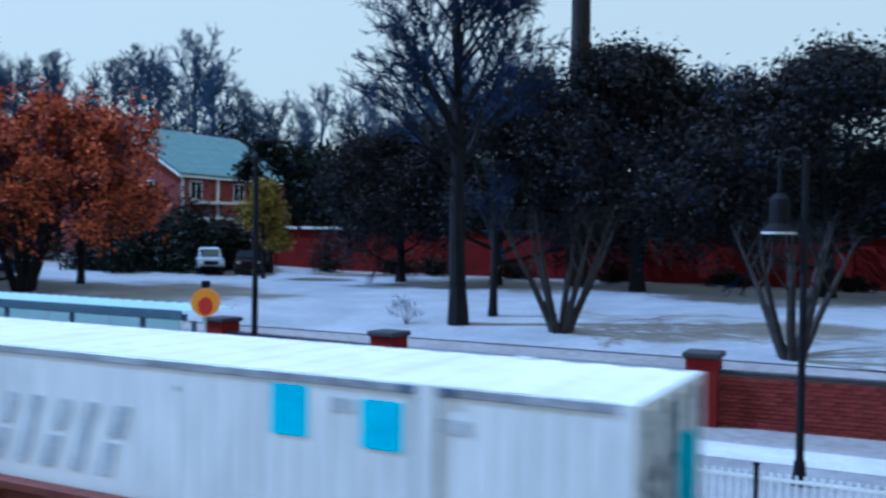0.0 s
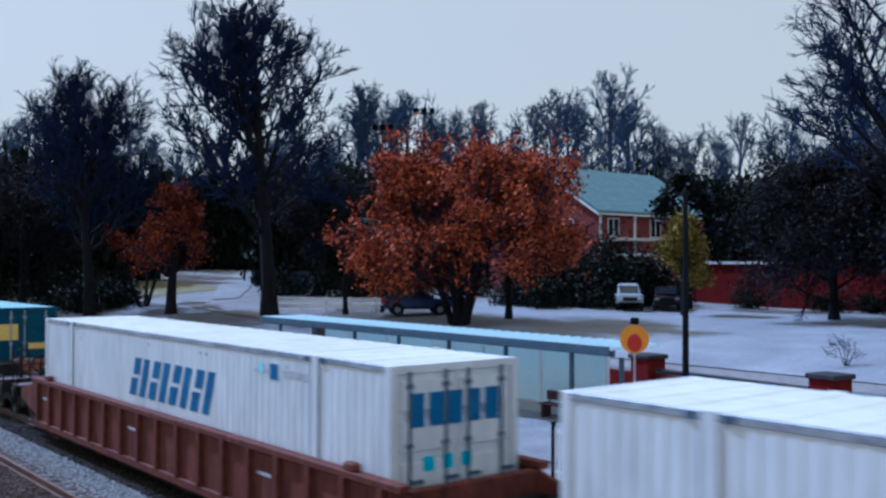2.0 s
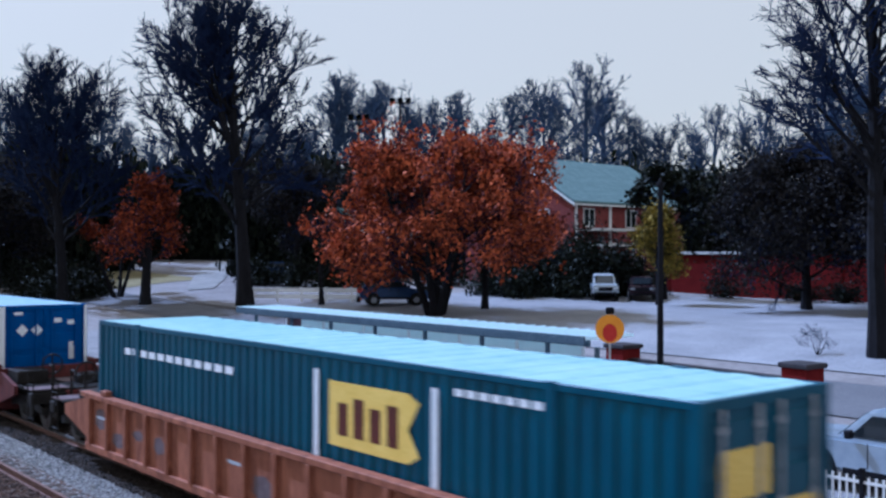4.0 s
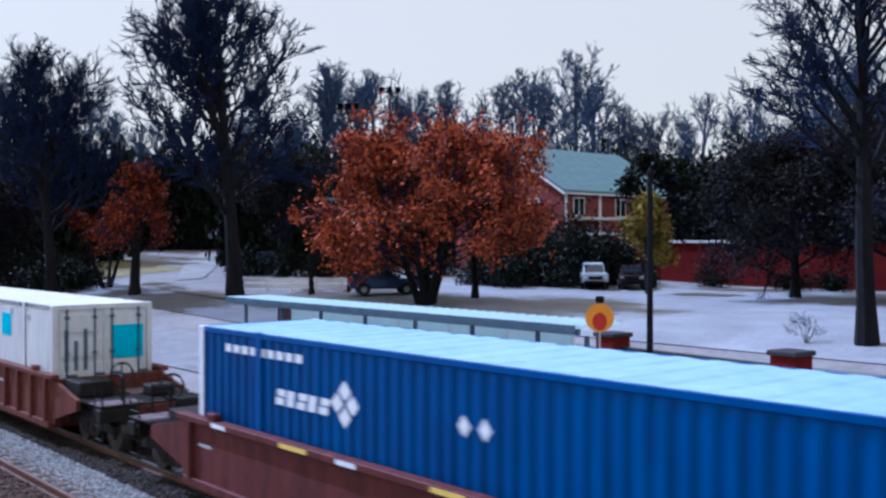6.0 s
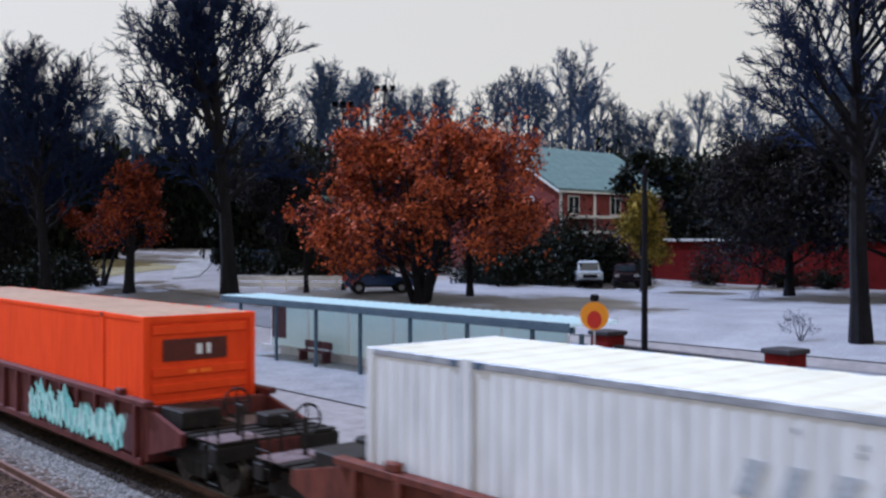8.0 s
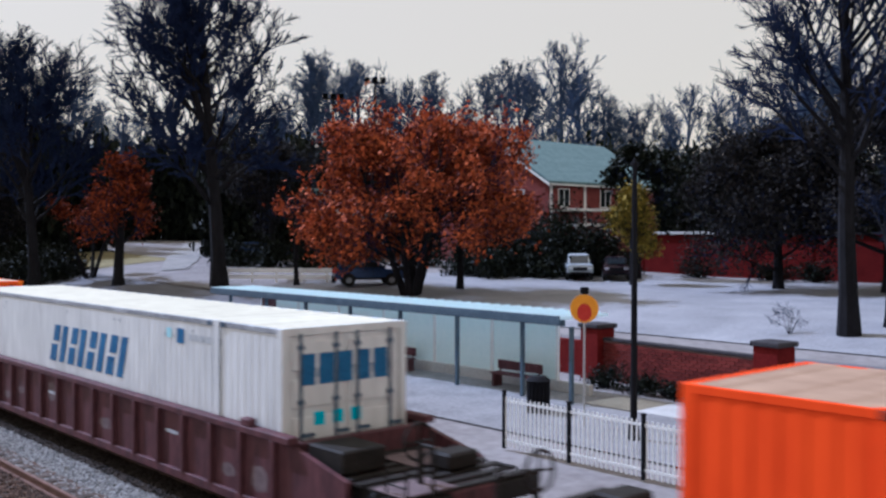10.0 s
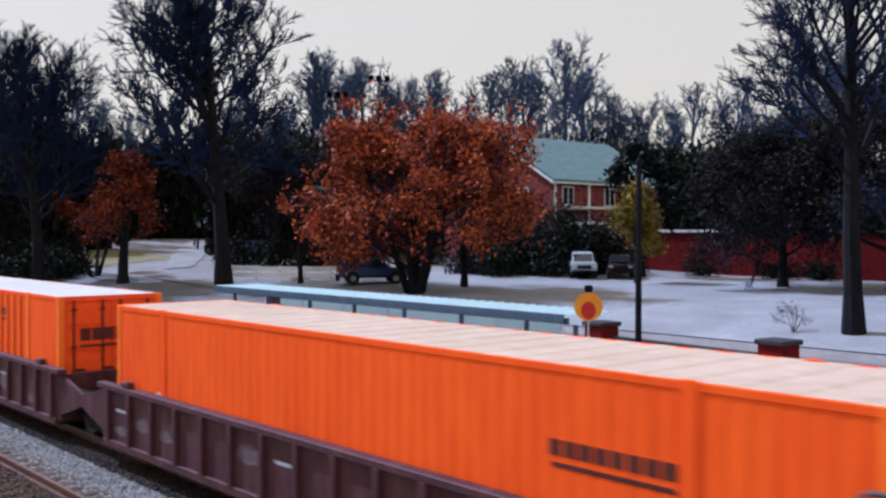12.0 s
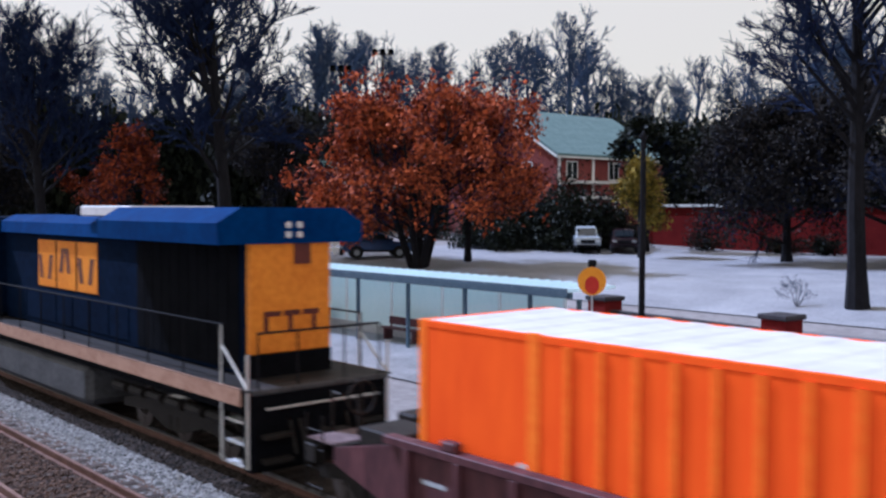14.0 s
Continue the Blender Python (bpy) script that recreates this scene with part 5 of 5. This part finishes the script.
def trash_bin():
    b = empty("litter_bin", "black round litter bin beside the shelter", "bin")
    bm = bmesh.new()
    rod(bm, (0, 0, 0.0), (0, 0, 0.88), 0.27, n=18)
    part("body", bm, M["black"], b)
    me = finish(boxes((-0.03, 0.03, -0.03, 0.03, 0.0, 0.9)), "slat", M["black"])
    for k in range(18):
        a = k * 6.283 / 18
        piece("slat", me, b, math.cos(a) * 0.3, math.sin(a) * 0.3, 0, math.degrees(a))
    bm = bmesh.new()
    rod(bm, (0, 0, 0.9), (0, 0, 1.02), 0.36, 0.22, n=18)
    part("lid", bm, M["black"], b)
    b.location = (-18.9, 10.6, 0)


def picket_fence(x0, x1, y, label):
    f = empty("metal_fence", label, "fence")
    for z in (0.18, 1.1):
        part("rail", boxes((x0, x1, y - 0.02, y + 0.02, z, z + 0.05)), M["trim"], f)
    me = finish(boxes((-0.018, 0.018, -0.014, 0.014, 0.05, 1.22)), "picket", M["trim"])
    n = int((x1 - x0) / 0.13)
    for i in range(n):
        piece("picket", me, f, x0 + 0.06 + i * 0.13, y, 0)
    me = finish(boxes((-0.035, 0.035, -0.035, 0.035, 0, 1.32), (-0.045, 0.045, -0.045, 0.045, 1.32, 1.36)), "post", M["black"])
    for i in range(int((x1 - x0) / 2.0) + 1):
        piece("post", me, f, x0 + i * 2.0, y, 0)


def white_rail():
    f = empty("white_rail_fence", "low white board fence beside the street", "fence")
    n = 6
    for k in range(2):
        part("board", boxes((-5.3, 5.3, -0.03, 0.03, 0.2 + k * 0.46, 0.5 + k * 0.46)), M["trim"], f)
    me = finish(boxes((-0.07, 0.07, -0.07, 0.07, -0.4, 1.0), bevel=0.01), "post", M["trim"])
    for i in range(n):
        piece("post", me, f, -5.1 + i * 10.2 / (n - 1), 0.1, 0)
    f.matrix_basis = pose(-59.0, 28.1, lift(28.1, -59.0), 0, -0.8, 26)


def brick_wall(cx, cy, turn, wing):
    """Low garden wall with two piers, laid brick by brick on the side towards the track."""
    w = empty("brick_garden_wall", "low red brick wall with dark capped piers", "wall")
    zb = lift(cy) - 0.1
    part("wall_core", boxes((-3.3, 3.3, -0.1, 0.1, zb - 0.2, 1.38)), M["mortar"], w)
    part("coping", boxes((-3.3, 3.3, -0.17, 0.17, 1.38, 1.46), bevel=0.01), M["cap"], w, "dark stone coping")
    if wing:
        part("wall_wing", boxes((-6.4, -3.9, -0.12, 0.12, zb - 0.2, 1.25), bevel=0.01), M["brick_far"], w)
    for x in (-3.6, 3.6):
        part("pier", boxes((x - 0.42, x + 0.42, -0.42, 0.42, zb - 0.2, 1.78), bevel=0.01), M["brick_far"], w)
        part("pier_cap", boxes((x - 0.5, x + 0.5, -0.5, 0.5, 1.78, 1.93), bevel=0.03), M["cap"], w, "dark stone pier cap")
    me = finish(boxes((-0.148, 0.148, -0.06, 0.0, 0, 0.1), bevel=0.004), "brick", M["brick"])
    for r in range(12):
        for i in range(21):
            x = -3.13 + i * 0.312 - (0.156 if r % 2 else 0)
            if -3.16 < x < 3.16:
                piece("brick", me, w, x, -0.1 + random.uniform(-0.004, 0.004), zb + 0.02 + r * 0.113)
    w.matrix_basis = pose(cx, cy, 0, 0, 0, turn)
    return w


def street_lamp(name, at, h, label, group="", turn=0.0):
    """A tall post with a crook from which a bell lantern hangs."""
    p = empty(name, label, "street lamp", group)
    bm = bmesh.new()
    rod(bm, (0, 0, 0), (0, 0, 0.5), 0.15, 0.11, n=12)
    rod(bm, (0, 0, 0.5), (0, 0, h), 0.085, 0.06, n=12)
    part("pole", bm, M["black"], p)
    k = h / 6.6
    v, f = [], []
    tube(v, f, [(0, 0, h - 0.02)] + [(-0.25 * k + 0.25 * k * math.cos(a), 0, h + 0.32 * k * math.sin(a)) for a in (0.5, 1.0, 1.57, 2.1, 2.7, 3.14)] + [(-0.5 * k, 0, h - 0.6 * k)], [0.045 * k] * 8, 8)
    o = new("crook", sheet("crook", v, f, M["black"]))
    o.parent = p
    x, z = -0.5 * k, h - 0.6 * k
    bm = bmesh.new()
    rod(bm, (x, 0, z), (x, 0, z - 0.12 * k), 0.09 * k, 0.2 * k, n=14)
    rod(bm, (x, 0, z - 0.12 * k), (x, 0, z - 0.62 * k), 0.2 * k, 0.2 * k, n=14)
    rod(bm, (x, 0, z - 0.8 * k), (x, 0, z - 0.62 * k), 0.34 * k, 0.2 * k, n=18)
    hd = part("lantern", bm, M["black"], p)
    bm = bmesh.new()
    rod(bm, (x, 0, z - 0.84 * k), (x, 0, z - 0.8 * k), 0.35 * k, 0.35 * k, n=18)
    part("shade_rim", bm, M["steel_pale"], hd, "pale metal shade rim")
    p.matrix_basis = pose(at[0], at[1], lift(at[1], at[0]), 0, 0, turn)
    return p


def platform_pole(at, h):
    """A slim tapered post with a collar, a base and a small cap."""
    p = empty("platform_pole", "tall slim black steel post beside the platform", "post")
    bm = bmesh.new()
    rod(bm, (0, 0, 0), (0, 0, 0.5), 0.15, 0.11, n=12)
    part("base", bm, M["black"], p)
    bm = bmesh.new()
    rod(bm, (0, 0, 0.5), (0, 0, h), 0.088, 0.062, n=12)
    part("shaft", bm, M["black"], p)
    bm = bmesh.new()
    rod(bm, (0, 0, h), (0, 0, h + 0.08), 0.1, 0.1, n=12)
    rod(bm, (0, 0, h + 0.08), (0, 0, h + 0.2), 0.07, 0.02, n=12)
    part("cap", bm, M["black"], p)
    p.matrix_basis = pose(at[0], at[1], lift(at[1], at[0]))
    return p


def crossing_sign():
    s = empty("warning_sign", "round yellow warning sign with a red centre on a thin post", "road sign")
    z = 3.1
    bm = bmesh.new()
    rod(bm, (0, 0.04, 0), (0, 0.04, z + 0.45), 0.028, n=8)
    part("post", bm, M["galvanised"], s)
    bm = bmesh.new()
    bmesh.ops.create_cone(bm, cap_ends=True, segments=36, radius1=0.37, radius2=0.37, depth=0.012, matrix=pose(0, 0, z, 90))
    p = part("plate", bm, M["sign_yellow"], s)
    bm = bmesh.new()
    bmesh.ops.create_cone(bm, cap_ends=True, segments=28, radius1=0.185, radius2=0.185, depth=0.006, matrix=Matrix.Translation((0, -0.009, z - 0.1)) @ Matrix.Diagonal((1, 1, 1.25, 1)) @ pose(0, 0, 0, 90))
    part("red_disc", bm, M["sign_red"], p, "red disc")
    part("top_light", boxes((-0.11, 0.11, -0.05, 0.1, z + 0.38, z + 0.56), bevel=0.03), M["black"], s)
    s.matrix_basis = pose(-16.6, 9.86, 0, 0, 0, 38)


def floodlight_pole(x, y, h):
    p = empty("floodlight_pole", "far slim pole with a crossbar of floodlights", "light pole", "floodlight poles")
    bm = bmesh.new()
    rod(bm, (0, 0, 0), (0, 0, h), 0.16, 0.1, n=8)
    part("pole", bm, M["pole_wood"], p)
    part("crossbar", boxes((-1.1, 1.1, -0.06, 0.06, h - 0.2, h - 0.05)), M["pole_wood"], p)
    me = finish(boxes((-0.28, 0.28, -0.18, 0.18, 0, 0.5), bevel=0.05), "floodlight", M["loco_dark"])
    for k in (-0.85, 0.0, 0.85):
        piece("floodlight", me, p, k, 0, h - 0.05)
    p.matrix_basis = pose(x, y, lift(y, x), 0, 0, 48)


def utility_pole():
    u = empty("utility_pole", "tall dark steel utility pole behind the trees", "utility pole")
    bm = bmesh.new()
    rod(bm, (0, 0, 0), (0, 0, 30), 0.75, 0.5, n=16)
    part("shaft", bm, M["pole_wood"], u)
    bm = bmesh.new()
    for k in range(3):
        rod(bm, (0, 0, 23 + k * 2.5), (2.2, 0, 23.4 + k * 2.5), 0.12, 0.06, n=8)
    part("arm", bm, M["pole_wood"], u)
    u.location = (-20.6, 49.6, lift(49.6))


# ---------------------------------------------------------------- buildings
def window(parent, x, y, z, w, h, face=-1):
    bm = boxes((x - w / 2 - 0.08, x + w / 2 + 0.08, y - 0.03, y + 0.03, z - 0.08, z), (x - w / 2 - 0.08, x + w / 2 + 0.08, y - 0.03, y + 0.03, z + h, z + h + 0.08),
               (x - w / 2 - 0.08, x - w / 2, y - 0.03, y + 0.03, z, z + h), (x + w / 2, x + w / 2 + 0.08, y - 0.03, y + 0.03, z, z + h),
               (x - 0.02, x + 0.02, y - 0.02, y + 0.02, z, z + h), (x - w / 2, x + w / 2, y - 0.02, y + 0.02, z + h / 2 - 0.02, z + h / 2 + 0.02))
    f = part("window", bm, M["trim"], parent, "white framed sash window")
    part("pane", boxes((x - w / 2, x + w / 2, y - 0.008, y + 0.008, z, z + h)), M["pane"], f)


def house(name, label, at, half, length, eave, ridge, wall, roof, turn=0.0, windows=()):
    """A gabled house; origin at the foot of the gable's middle, ridge running along +y."""
    h = empty(name, label, "house")
    bm = bmesh.new()
    prism(bm, [(-half, -0.5), (half, -0.5), (half, eave), (0, ridge), (-half, eave)], 0, length)
    part("wall", bm, wall, h)
    o = 0.45
    k = (ridge - eave) / half
    for s in (-1, 1):
        bm = bmesh.new()
        prism(bm, [(0, ridge + 0.03), (s * (half + o), eave - k * o + 0.03), (s * (half + o), eave - k * o + 0.25), (0, ridge + 0.27)], -o, length + o)
        part("roof_slope", bm, roof, h)
        bm = bmesh.new()
        prism(bm, [(0, ridge - 0.2), (s * (half + o), eave - k * o - 0.2), (s * (half + o), eave - k * o + 0.02), (0, ridge + 0.02)], -o - 0.03, -o + 0.06)
        part("bargeboard", bm, M["trim"], h, "white bargeboard")
        part("gutter", boxes((s * (half + o) - 0.06, s * (half + o) + 0.06, -o, length + o, eave - k * o - 0.12, eave - k * o + 0.02)), M["trim"], h, "white gutter")
    for x, z, w, hh in windows:
        window(h, x, -0.012, z, w, hh)
    for i in range(4):
        bm = bmesh.new()
        yy = 2.0 + i * 3.2
        box(bm, half - 0.03, half + 0.03, yy, yy + 1.1, 1.0, 2.5)
        f = part("window", bm, M["trim"], h, "white framed sash window")
        part("pane", boxes((half + 0.02, half + 0.036, yy + 0.08, yy + 1.02, 1.08, 2.42)), M["pane"], f)
    h.matrix_basis = pose(at[0], at[1], lift(at[1], at[0]), 0, 0, turn)
    return h


def build_buildings():
    h = house("brick_house", "red brick house with a grey green shingle roof", (-64.1, 53.3), 7.0, 15.6, 7.3, 11.4, M["pink_wall"], M["shingle"],
              0, ((3.5, 5.0, 1.1, 1.6), (0, 5.0, 1.1, 1.6), (-3.5, 5.0, 1.1, 1.6), (0, 9.0, 1.0, 1.3)))
    bm = boxes((7.05, 9.6, 0.6, 5.4, 3.4, 3.62), (9.3, 9.5, 0.8, 1.0, 0, 3.4), (9.3, 9.5, 5.0, 5.2, 0, 3.4), (7.05, 9.6, 0.6, 5.4, 4.7, 4.9))
    part("porch", bm, M["trim"], h, "white porch with square posts")
    for yy in (1.2, 6.9):
        f = part("window", boxes((6.97, 7.04, yy, yy + 1.5, 5.05, 6.7)), M["trim"], h, "white framed sash window")
        part("pane", boxes((7.03, 7.05, yy + 0.1, yy + 0.7, 5.15, 6.6), (7.03, 7.05, yy + 0.8, yy + 1.4, 5.15, 6.6)), M["pane"], f)
    for yy in (0.1, 4.6):
        part("corner_board", boxes((7.0, 7.1, yy, yy + 0.28, 0.0, 6.95), bevel=0.01), M["trim"], h, "white upright board")
    house("brick_house", "pinkish brick house behind the trees", (-80.0, 44.0), 4.5, 9.0, 4.2, 6.6, M["pink_wall"], M["shingle"], 20, ((2, 1.2, 1.0, 1.5), (-2, 1.2, 1.0, 1.5)))
    b = empty("brick_building", "long low red brick building with a flat roof", "building")
    x0, x1, y, z0 = -51.0, 16.0, 57.0, lift(57.0)
    part("wall", boxes((x0, x1, y, y + 9, z0 - 0.4, z0 + 3.3)), M["brick_far"], b)
    part("roof", boxes((x0 - 0.15, x1 + 0.15, y - 0.15, y + 9.15, z0 + 3.3, z0 + 3.42)), M["cap"], b)
    part("coping", boxes((x0 - 0.2, x0 + 9, y - 0.2, y - 0.02, z0 + 3.3, z0 + 3.5)), M["trim"], b, "white roof edge")
    me = finish(boxes((-0.14, 0.14, -0.06, 0.0, 0, 3.3), bevel=0.01), "pilaster", M["brick_far"])
    for i in range(14):
        piece("pilaster", me, b, x0 + 1 + i * 5, y, z0)


# ---------------------------------------------------------------- vehicles on the street
def wheel(parent, x, y, z, r):
    bm = bmesh.new()
    rod(bm, (0, -0.11, 0), (0, 0.11, 0), r, n=24)
    bmesh.ops.bevel(bm, geom=[e for e in bm.edges if abs(e.verts[0].co.y - e.verts[1].co.y) < 1e-5], offset=0.03, segments=1, affect="EDGES")
    w = part("wheel", bm, M["rubber"], parent, "black tyre")
    bm = bmesh.new()
    rod(bm, (0, -0.118, 0), (0, 0.118, 0), r * 0.55, n=16)
    part("rim", bm, M["grey_seal"], w, "grey metal rim")
    w.location = (x, y, z)


def car(label, at, turn, paint, pickup=False, group=""):
    c = empty("parked_car" if not pickup else "pickup_truck", label, "car", group)
    w = 0.92
    if pickup:
        body = [(-2.8, 0.45), (2.7, 0.45), (2.8, 0.75), (2.72, 1.08), (1.35, 1.16), (-0.75, 1.16), (-0.8, 1.16), (-2.78, 1.16)]
        cab = [(-0.78, 1.15), (1.32, 1.15), (0.62, 1.78), (0.2, 1.86), (-0.5, 1.84)]
    else:
        body = [(-2.3, 0.42), (2.3, 0.42), (2.38, 0.7), (2.25, 0.98), (1.1, 1.08), (-2.2, 1.1), (-2.36, 0.85)]
        cab = [(-2.12, 1.08), (1.12, 1.07), (0.35, 1.62), (-0.2, 1.7), (-1.7, 1.66)]
    bm = bmesh.new()
    prism(bm, body, -w, w)
    bmesh.ops.bevel(bm, geom=bm.edges[:], offset=0.07, segments=2, affect="EDGES")
    part("body", bm, paint, c)
    bm = bmesh.new()
    prism(bm, cab, -w + 0.1, w - 0.1)
    for v in bm.verts:
        if v.co.z > 1.3:
            v.co.y *= 0.86
    bmesh.ops.bevel(bm, geom=bm.edges[:], offset=0.06, segments=2, affect="EDGES")
    part("cabin", bm, paint, c)
    lo, hi = 1.2, 1.56 if not pickup else 1.68
    for s in (-1, 1):
        bm = bmesh.new()
        a, b = (-0.6, 1.0) if pickup else (-1.9, 0.85)
        prism(bm, [(a, lo), (b, lo), (b - 0.5, hi), (a + 0.12, hi)], s * 0.79 - 0.03, s * 0.79 + 0.03)
        part("side_window", bm, M["pane"], c)
        part("headlight", boxes((2.68 if pickup else 2.24, 2.79 if pickup else 2.36, s * 0.68 - 0.16, s * 0.68 + 0.16, 0.78, 0.93), bevel=0.02), M["lens_clear"], c, "clear headlight")
        part("tail_light", boxes((-2.82 if pickup else -2.38, -2.7 if pickup else -2.2, s * 0.76 - 0.1, s * 0.76 + 0.1, 0.8, 1.04), bevel=0.02), M["sign_red"], c, "red tail light")
    x = 1.36 if pickup else 1.15
    bm = bmesh.new()
    prism(bm, [(x - 0.05, 1.17), (x + 0.0, 1.17), (x - 0.66, 1.72 if pickup else 1.6), (x - 0.71, 1.72 if pickup else 1.6)], -0.66, 0.66)
    part("windscreen", bm, M["pane"], c)
    part("bumper", boxes((-2.9 if pickup else -2.44, 2.88 if pickup else 2.44, -0.8, 0.8, 0.42, 0.56), bevel=0.04), M["black"], c)
    for xx in ((-1.75, 1.75) if pickup else (-1.42, 1.42)):
        for s in (-1, 1):
            r = 0.42 if pickup else 0.36
            # flat black disc on the solid body paints the shaded wheel opening
            bm = bmesh.new()
            rod(bm, (xx, s * 0.9, r + 0.03), (xx, s * 0.926, r + 0.03), r * 1.2, n=24)
            part("wheel_arch", bm, M["black"], c, "black disc for the shaded wheel opening")
            wheel(c, xx, s * 0.84, r, r)
    for s in (-1, 1):
        seam = 0.55 if pickup else 0.2
        part("door_seam", boxes((seam - 0.012, seam + 0.012, s * 0.918, s * 0.925, 0.58, 1.1)), M["black"], c)
        part("rocker_panel", boxes((-1.1, 1.1, s * 0.905, s * 0.935, 0.4, 0.54), bevel=0.01), M["black"], c, "black lower sill")
        part("wing_mirror", boxes((0.82, 0.98, s * 0.95, s * 1.12, 1.18, 1.36), bevel=0.03), M["black"], c)
        part("door_handle", boxes((-0.4, -0.2, s * 0.922, s * 0.945, 0.98, 1.02), bevel=0.004), M["black"], c)
    part("grille", boxes((2.74 if pickup else 2.33, 2.81 if pickup else 2.4, -0.5, 0.5, 0.66, 0.92), bevel=0.02), M["black"], c, "dark grille")
    c.matrix_basis = pose(at[0], at[1], lift(at[1], at[0]) if len(at) < 3 else at[2], 0, 0, turn)
    return c


def build_cars():
    car("silver pickup truck waiting on the crossing street", (-9.25, 10.9), 178, M["car_silver"], True)
    car("white pickup truck parked before the brick building", (-47.6, 46.0), -46, M["car_white"], True)
    car("dark plum car parked before the brick building", (-45.5, 47.8), -50, M["car_plum"])
    car("dark blue car parked by the russet tree", (-52.4, 30.2), 60, M["car_mid"])
    car("blue car parked behind the hedge", (-79.5, 38.6), 30, M["car_mid"])


# ---------------------------------------------------------------- build everything
build_ground()
build_track(0.0, "main railway track with worn rails and timber sleepers", M["oily_shade_ballast"], "railway tracks", M["railhead"])
build_track(-3.85, "nearer empty railway track with rusty rails", M["rusty_ballast"], "railway tracks", M["rail"])
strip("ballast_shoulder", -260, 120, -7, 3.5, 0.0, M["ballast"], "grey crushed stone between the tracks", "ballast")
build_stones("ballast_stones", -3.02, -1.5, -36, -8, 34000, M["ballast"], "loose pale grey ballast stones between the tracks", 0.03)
# dark stones paint the shade under and beside the train
build_stones("oily_stones", -1.62, -0.6, -34, -9, 12000, M["oily_shade_ballast"], "dark ballast stones carrying oil stain and the train's painted shade", 0.062)
build_stones("rusty_stones", -4.6, -3.15, -30, -12, 9000, M["rusty_ballast"], "rust stained ballast stones", 0.065)
shelter()
trash_bin()
picket_fence(-16.2, -0.2, 6.5, "pale metal picket fence with dark posts along the platform")
white_rail()
brick_wall(-18.5, 16.75, -5.6, True)
brick_wall(-1.7, 16.9, 3.0, False)
platform_pole((-14.8, 9.6), 6.7)
street_lamp("street_lamp", (-2.1, 11.0), 6.5, "tall black crook street lamp with a hanging bell lantern", "platform lamps")
crossing_sign()
utility_pole()
floodlight_pole(-84.6, 55.7, 18.6)
floodlight_pole(-86.2, 51.3, 16.6)
for x, y in ((-58.5, 28.5), (-55.6, 29.6)):
    street_lamp("street_lamp", (x, y), 3.0, "short black lamp post by the car park", "car park lamps")
strip("kerb", -70, -40, 23.2, 23.6, 0.12, M["concrete"], "pale concrete kerb along the street", "kerb")
build_buildings()
build_cars()
build_trees()

# ---------------------------------------------------------------- the train
SPEED = 14.8
TRAIN = []   # thing, place along the track at 13 s, height


def add_unit(c, car_thing, at):
    TRAIN.append((car_thing, at, 0.0))
    TRAIN.append((c, at, FLOOR))


add_unit(white_container("faded", "white container with a faded block mark and two cyan decals", True), well_car("rusty red-brown well car carrying a white container", M["rust_car"], -1.45, 2.87), 182.25)
add_unit(white_container("slate", "white container with a blue block mark and cyan decals"), well_car("rusty red-brown well car carrying a white container", M["rust_car"], -1.45, -1.45), 162.62)
add_unit(white_container("blue", "white container with a bold blue block mark"), well_car("rusty red-brown well car carrying a white container", M["rust_car"], 2.87, -1.45), 142.72)
add_unit(teal_container("dark teal container with yellow placards"), well_car("tan orange well car carrying a teal container", M["tan_car"], 2.87, 2.87, bay_patches=5), 119.0)
add_unit(blue_container("deep blue container with white corner posts and marks"), well_car("oxide brown well car carrying a blue container", M["brown_car"], 2.87, 2.87, False, False, True, False), 94.88)
add_unit(white_container("faded", "white container with a faded block mark and cyan decal"), well_car("rust orange ribbed well car carrying a white container", M["rust_car"], 2.87, 2.87), 70.67)
add_unit(red_container("plain red orange container with a tan roof", M["tan_roof"]), well_car("brown well car with mint green graffiti", M["brown_car"], 2.87, 2.87, True), 46.67)
add_unit(white_container("blue", "white container with a bold blue block mark"), well_car("dark maroon well car carrying a white container", M["maroon_car"], -1.45, 2.87, bay_patches=1), 22.67)
add_unit(orange_container("orange container with a pale pink roof", M["orange_roof"]), well_car("dark maroon well car carrying an orange container", M["maroon_car"], -1.45, -1.45, False, True, bay_patches=2), 2.87)
add_unit(orange_container("orange container with pale side posts and a pale roof", M["pale_roof"], True, 2.7, 2.2), well_car("dark maroon well car coupled to the locomotive", M["maroon_car"], 2.5, -1.45, bay_patches=3), -16.88)
TRAIN.append((locomotive(), -29.3, 0.0))


def motions():
    times = [0.0, 0.0334] + [0.5 * i for i in range(1, 28)] + [13.9667, 14.0]
    for thing, at, z in TRAIN:
        walk(thing, [(t, pose(at + SPEED * (frame(t) - frame(13.0)) / FPS, 0, z)) for t in times])
    turn = math.degrees(SPEED / FPS / 0.42)
    for w, a in SPIN:
        walk(w, [(k / FPS, pose(a, 0, 0.42, 0, turn * k, 0)) for k in range(0, 14 * FPS + 1)])


motions()
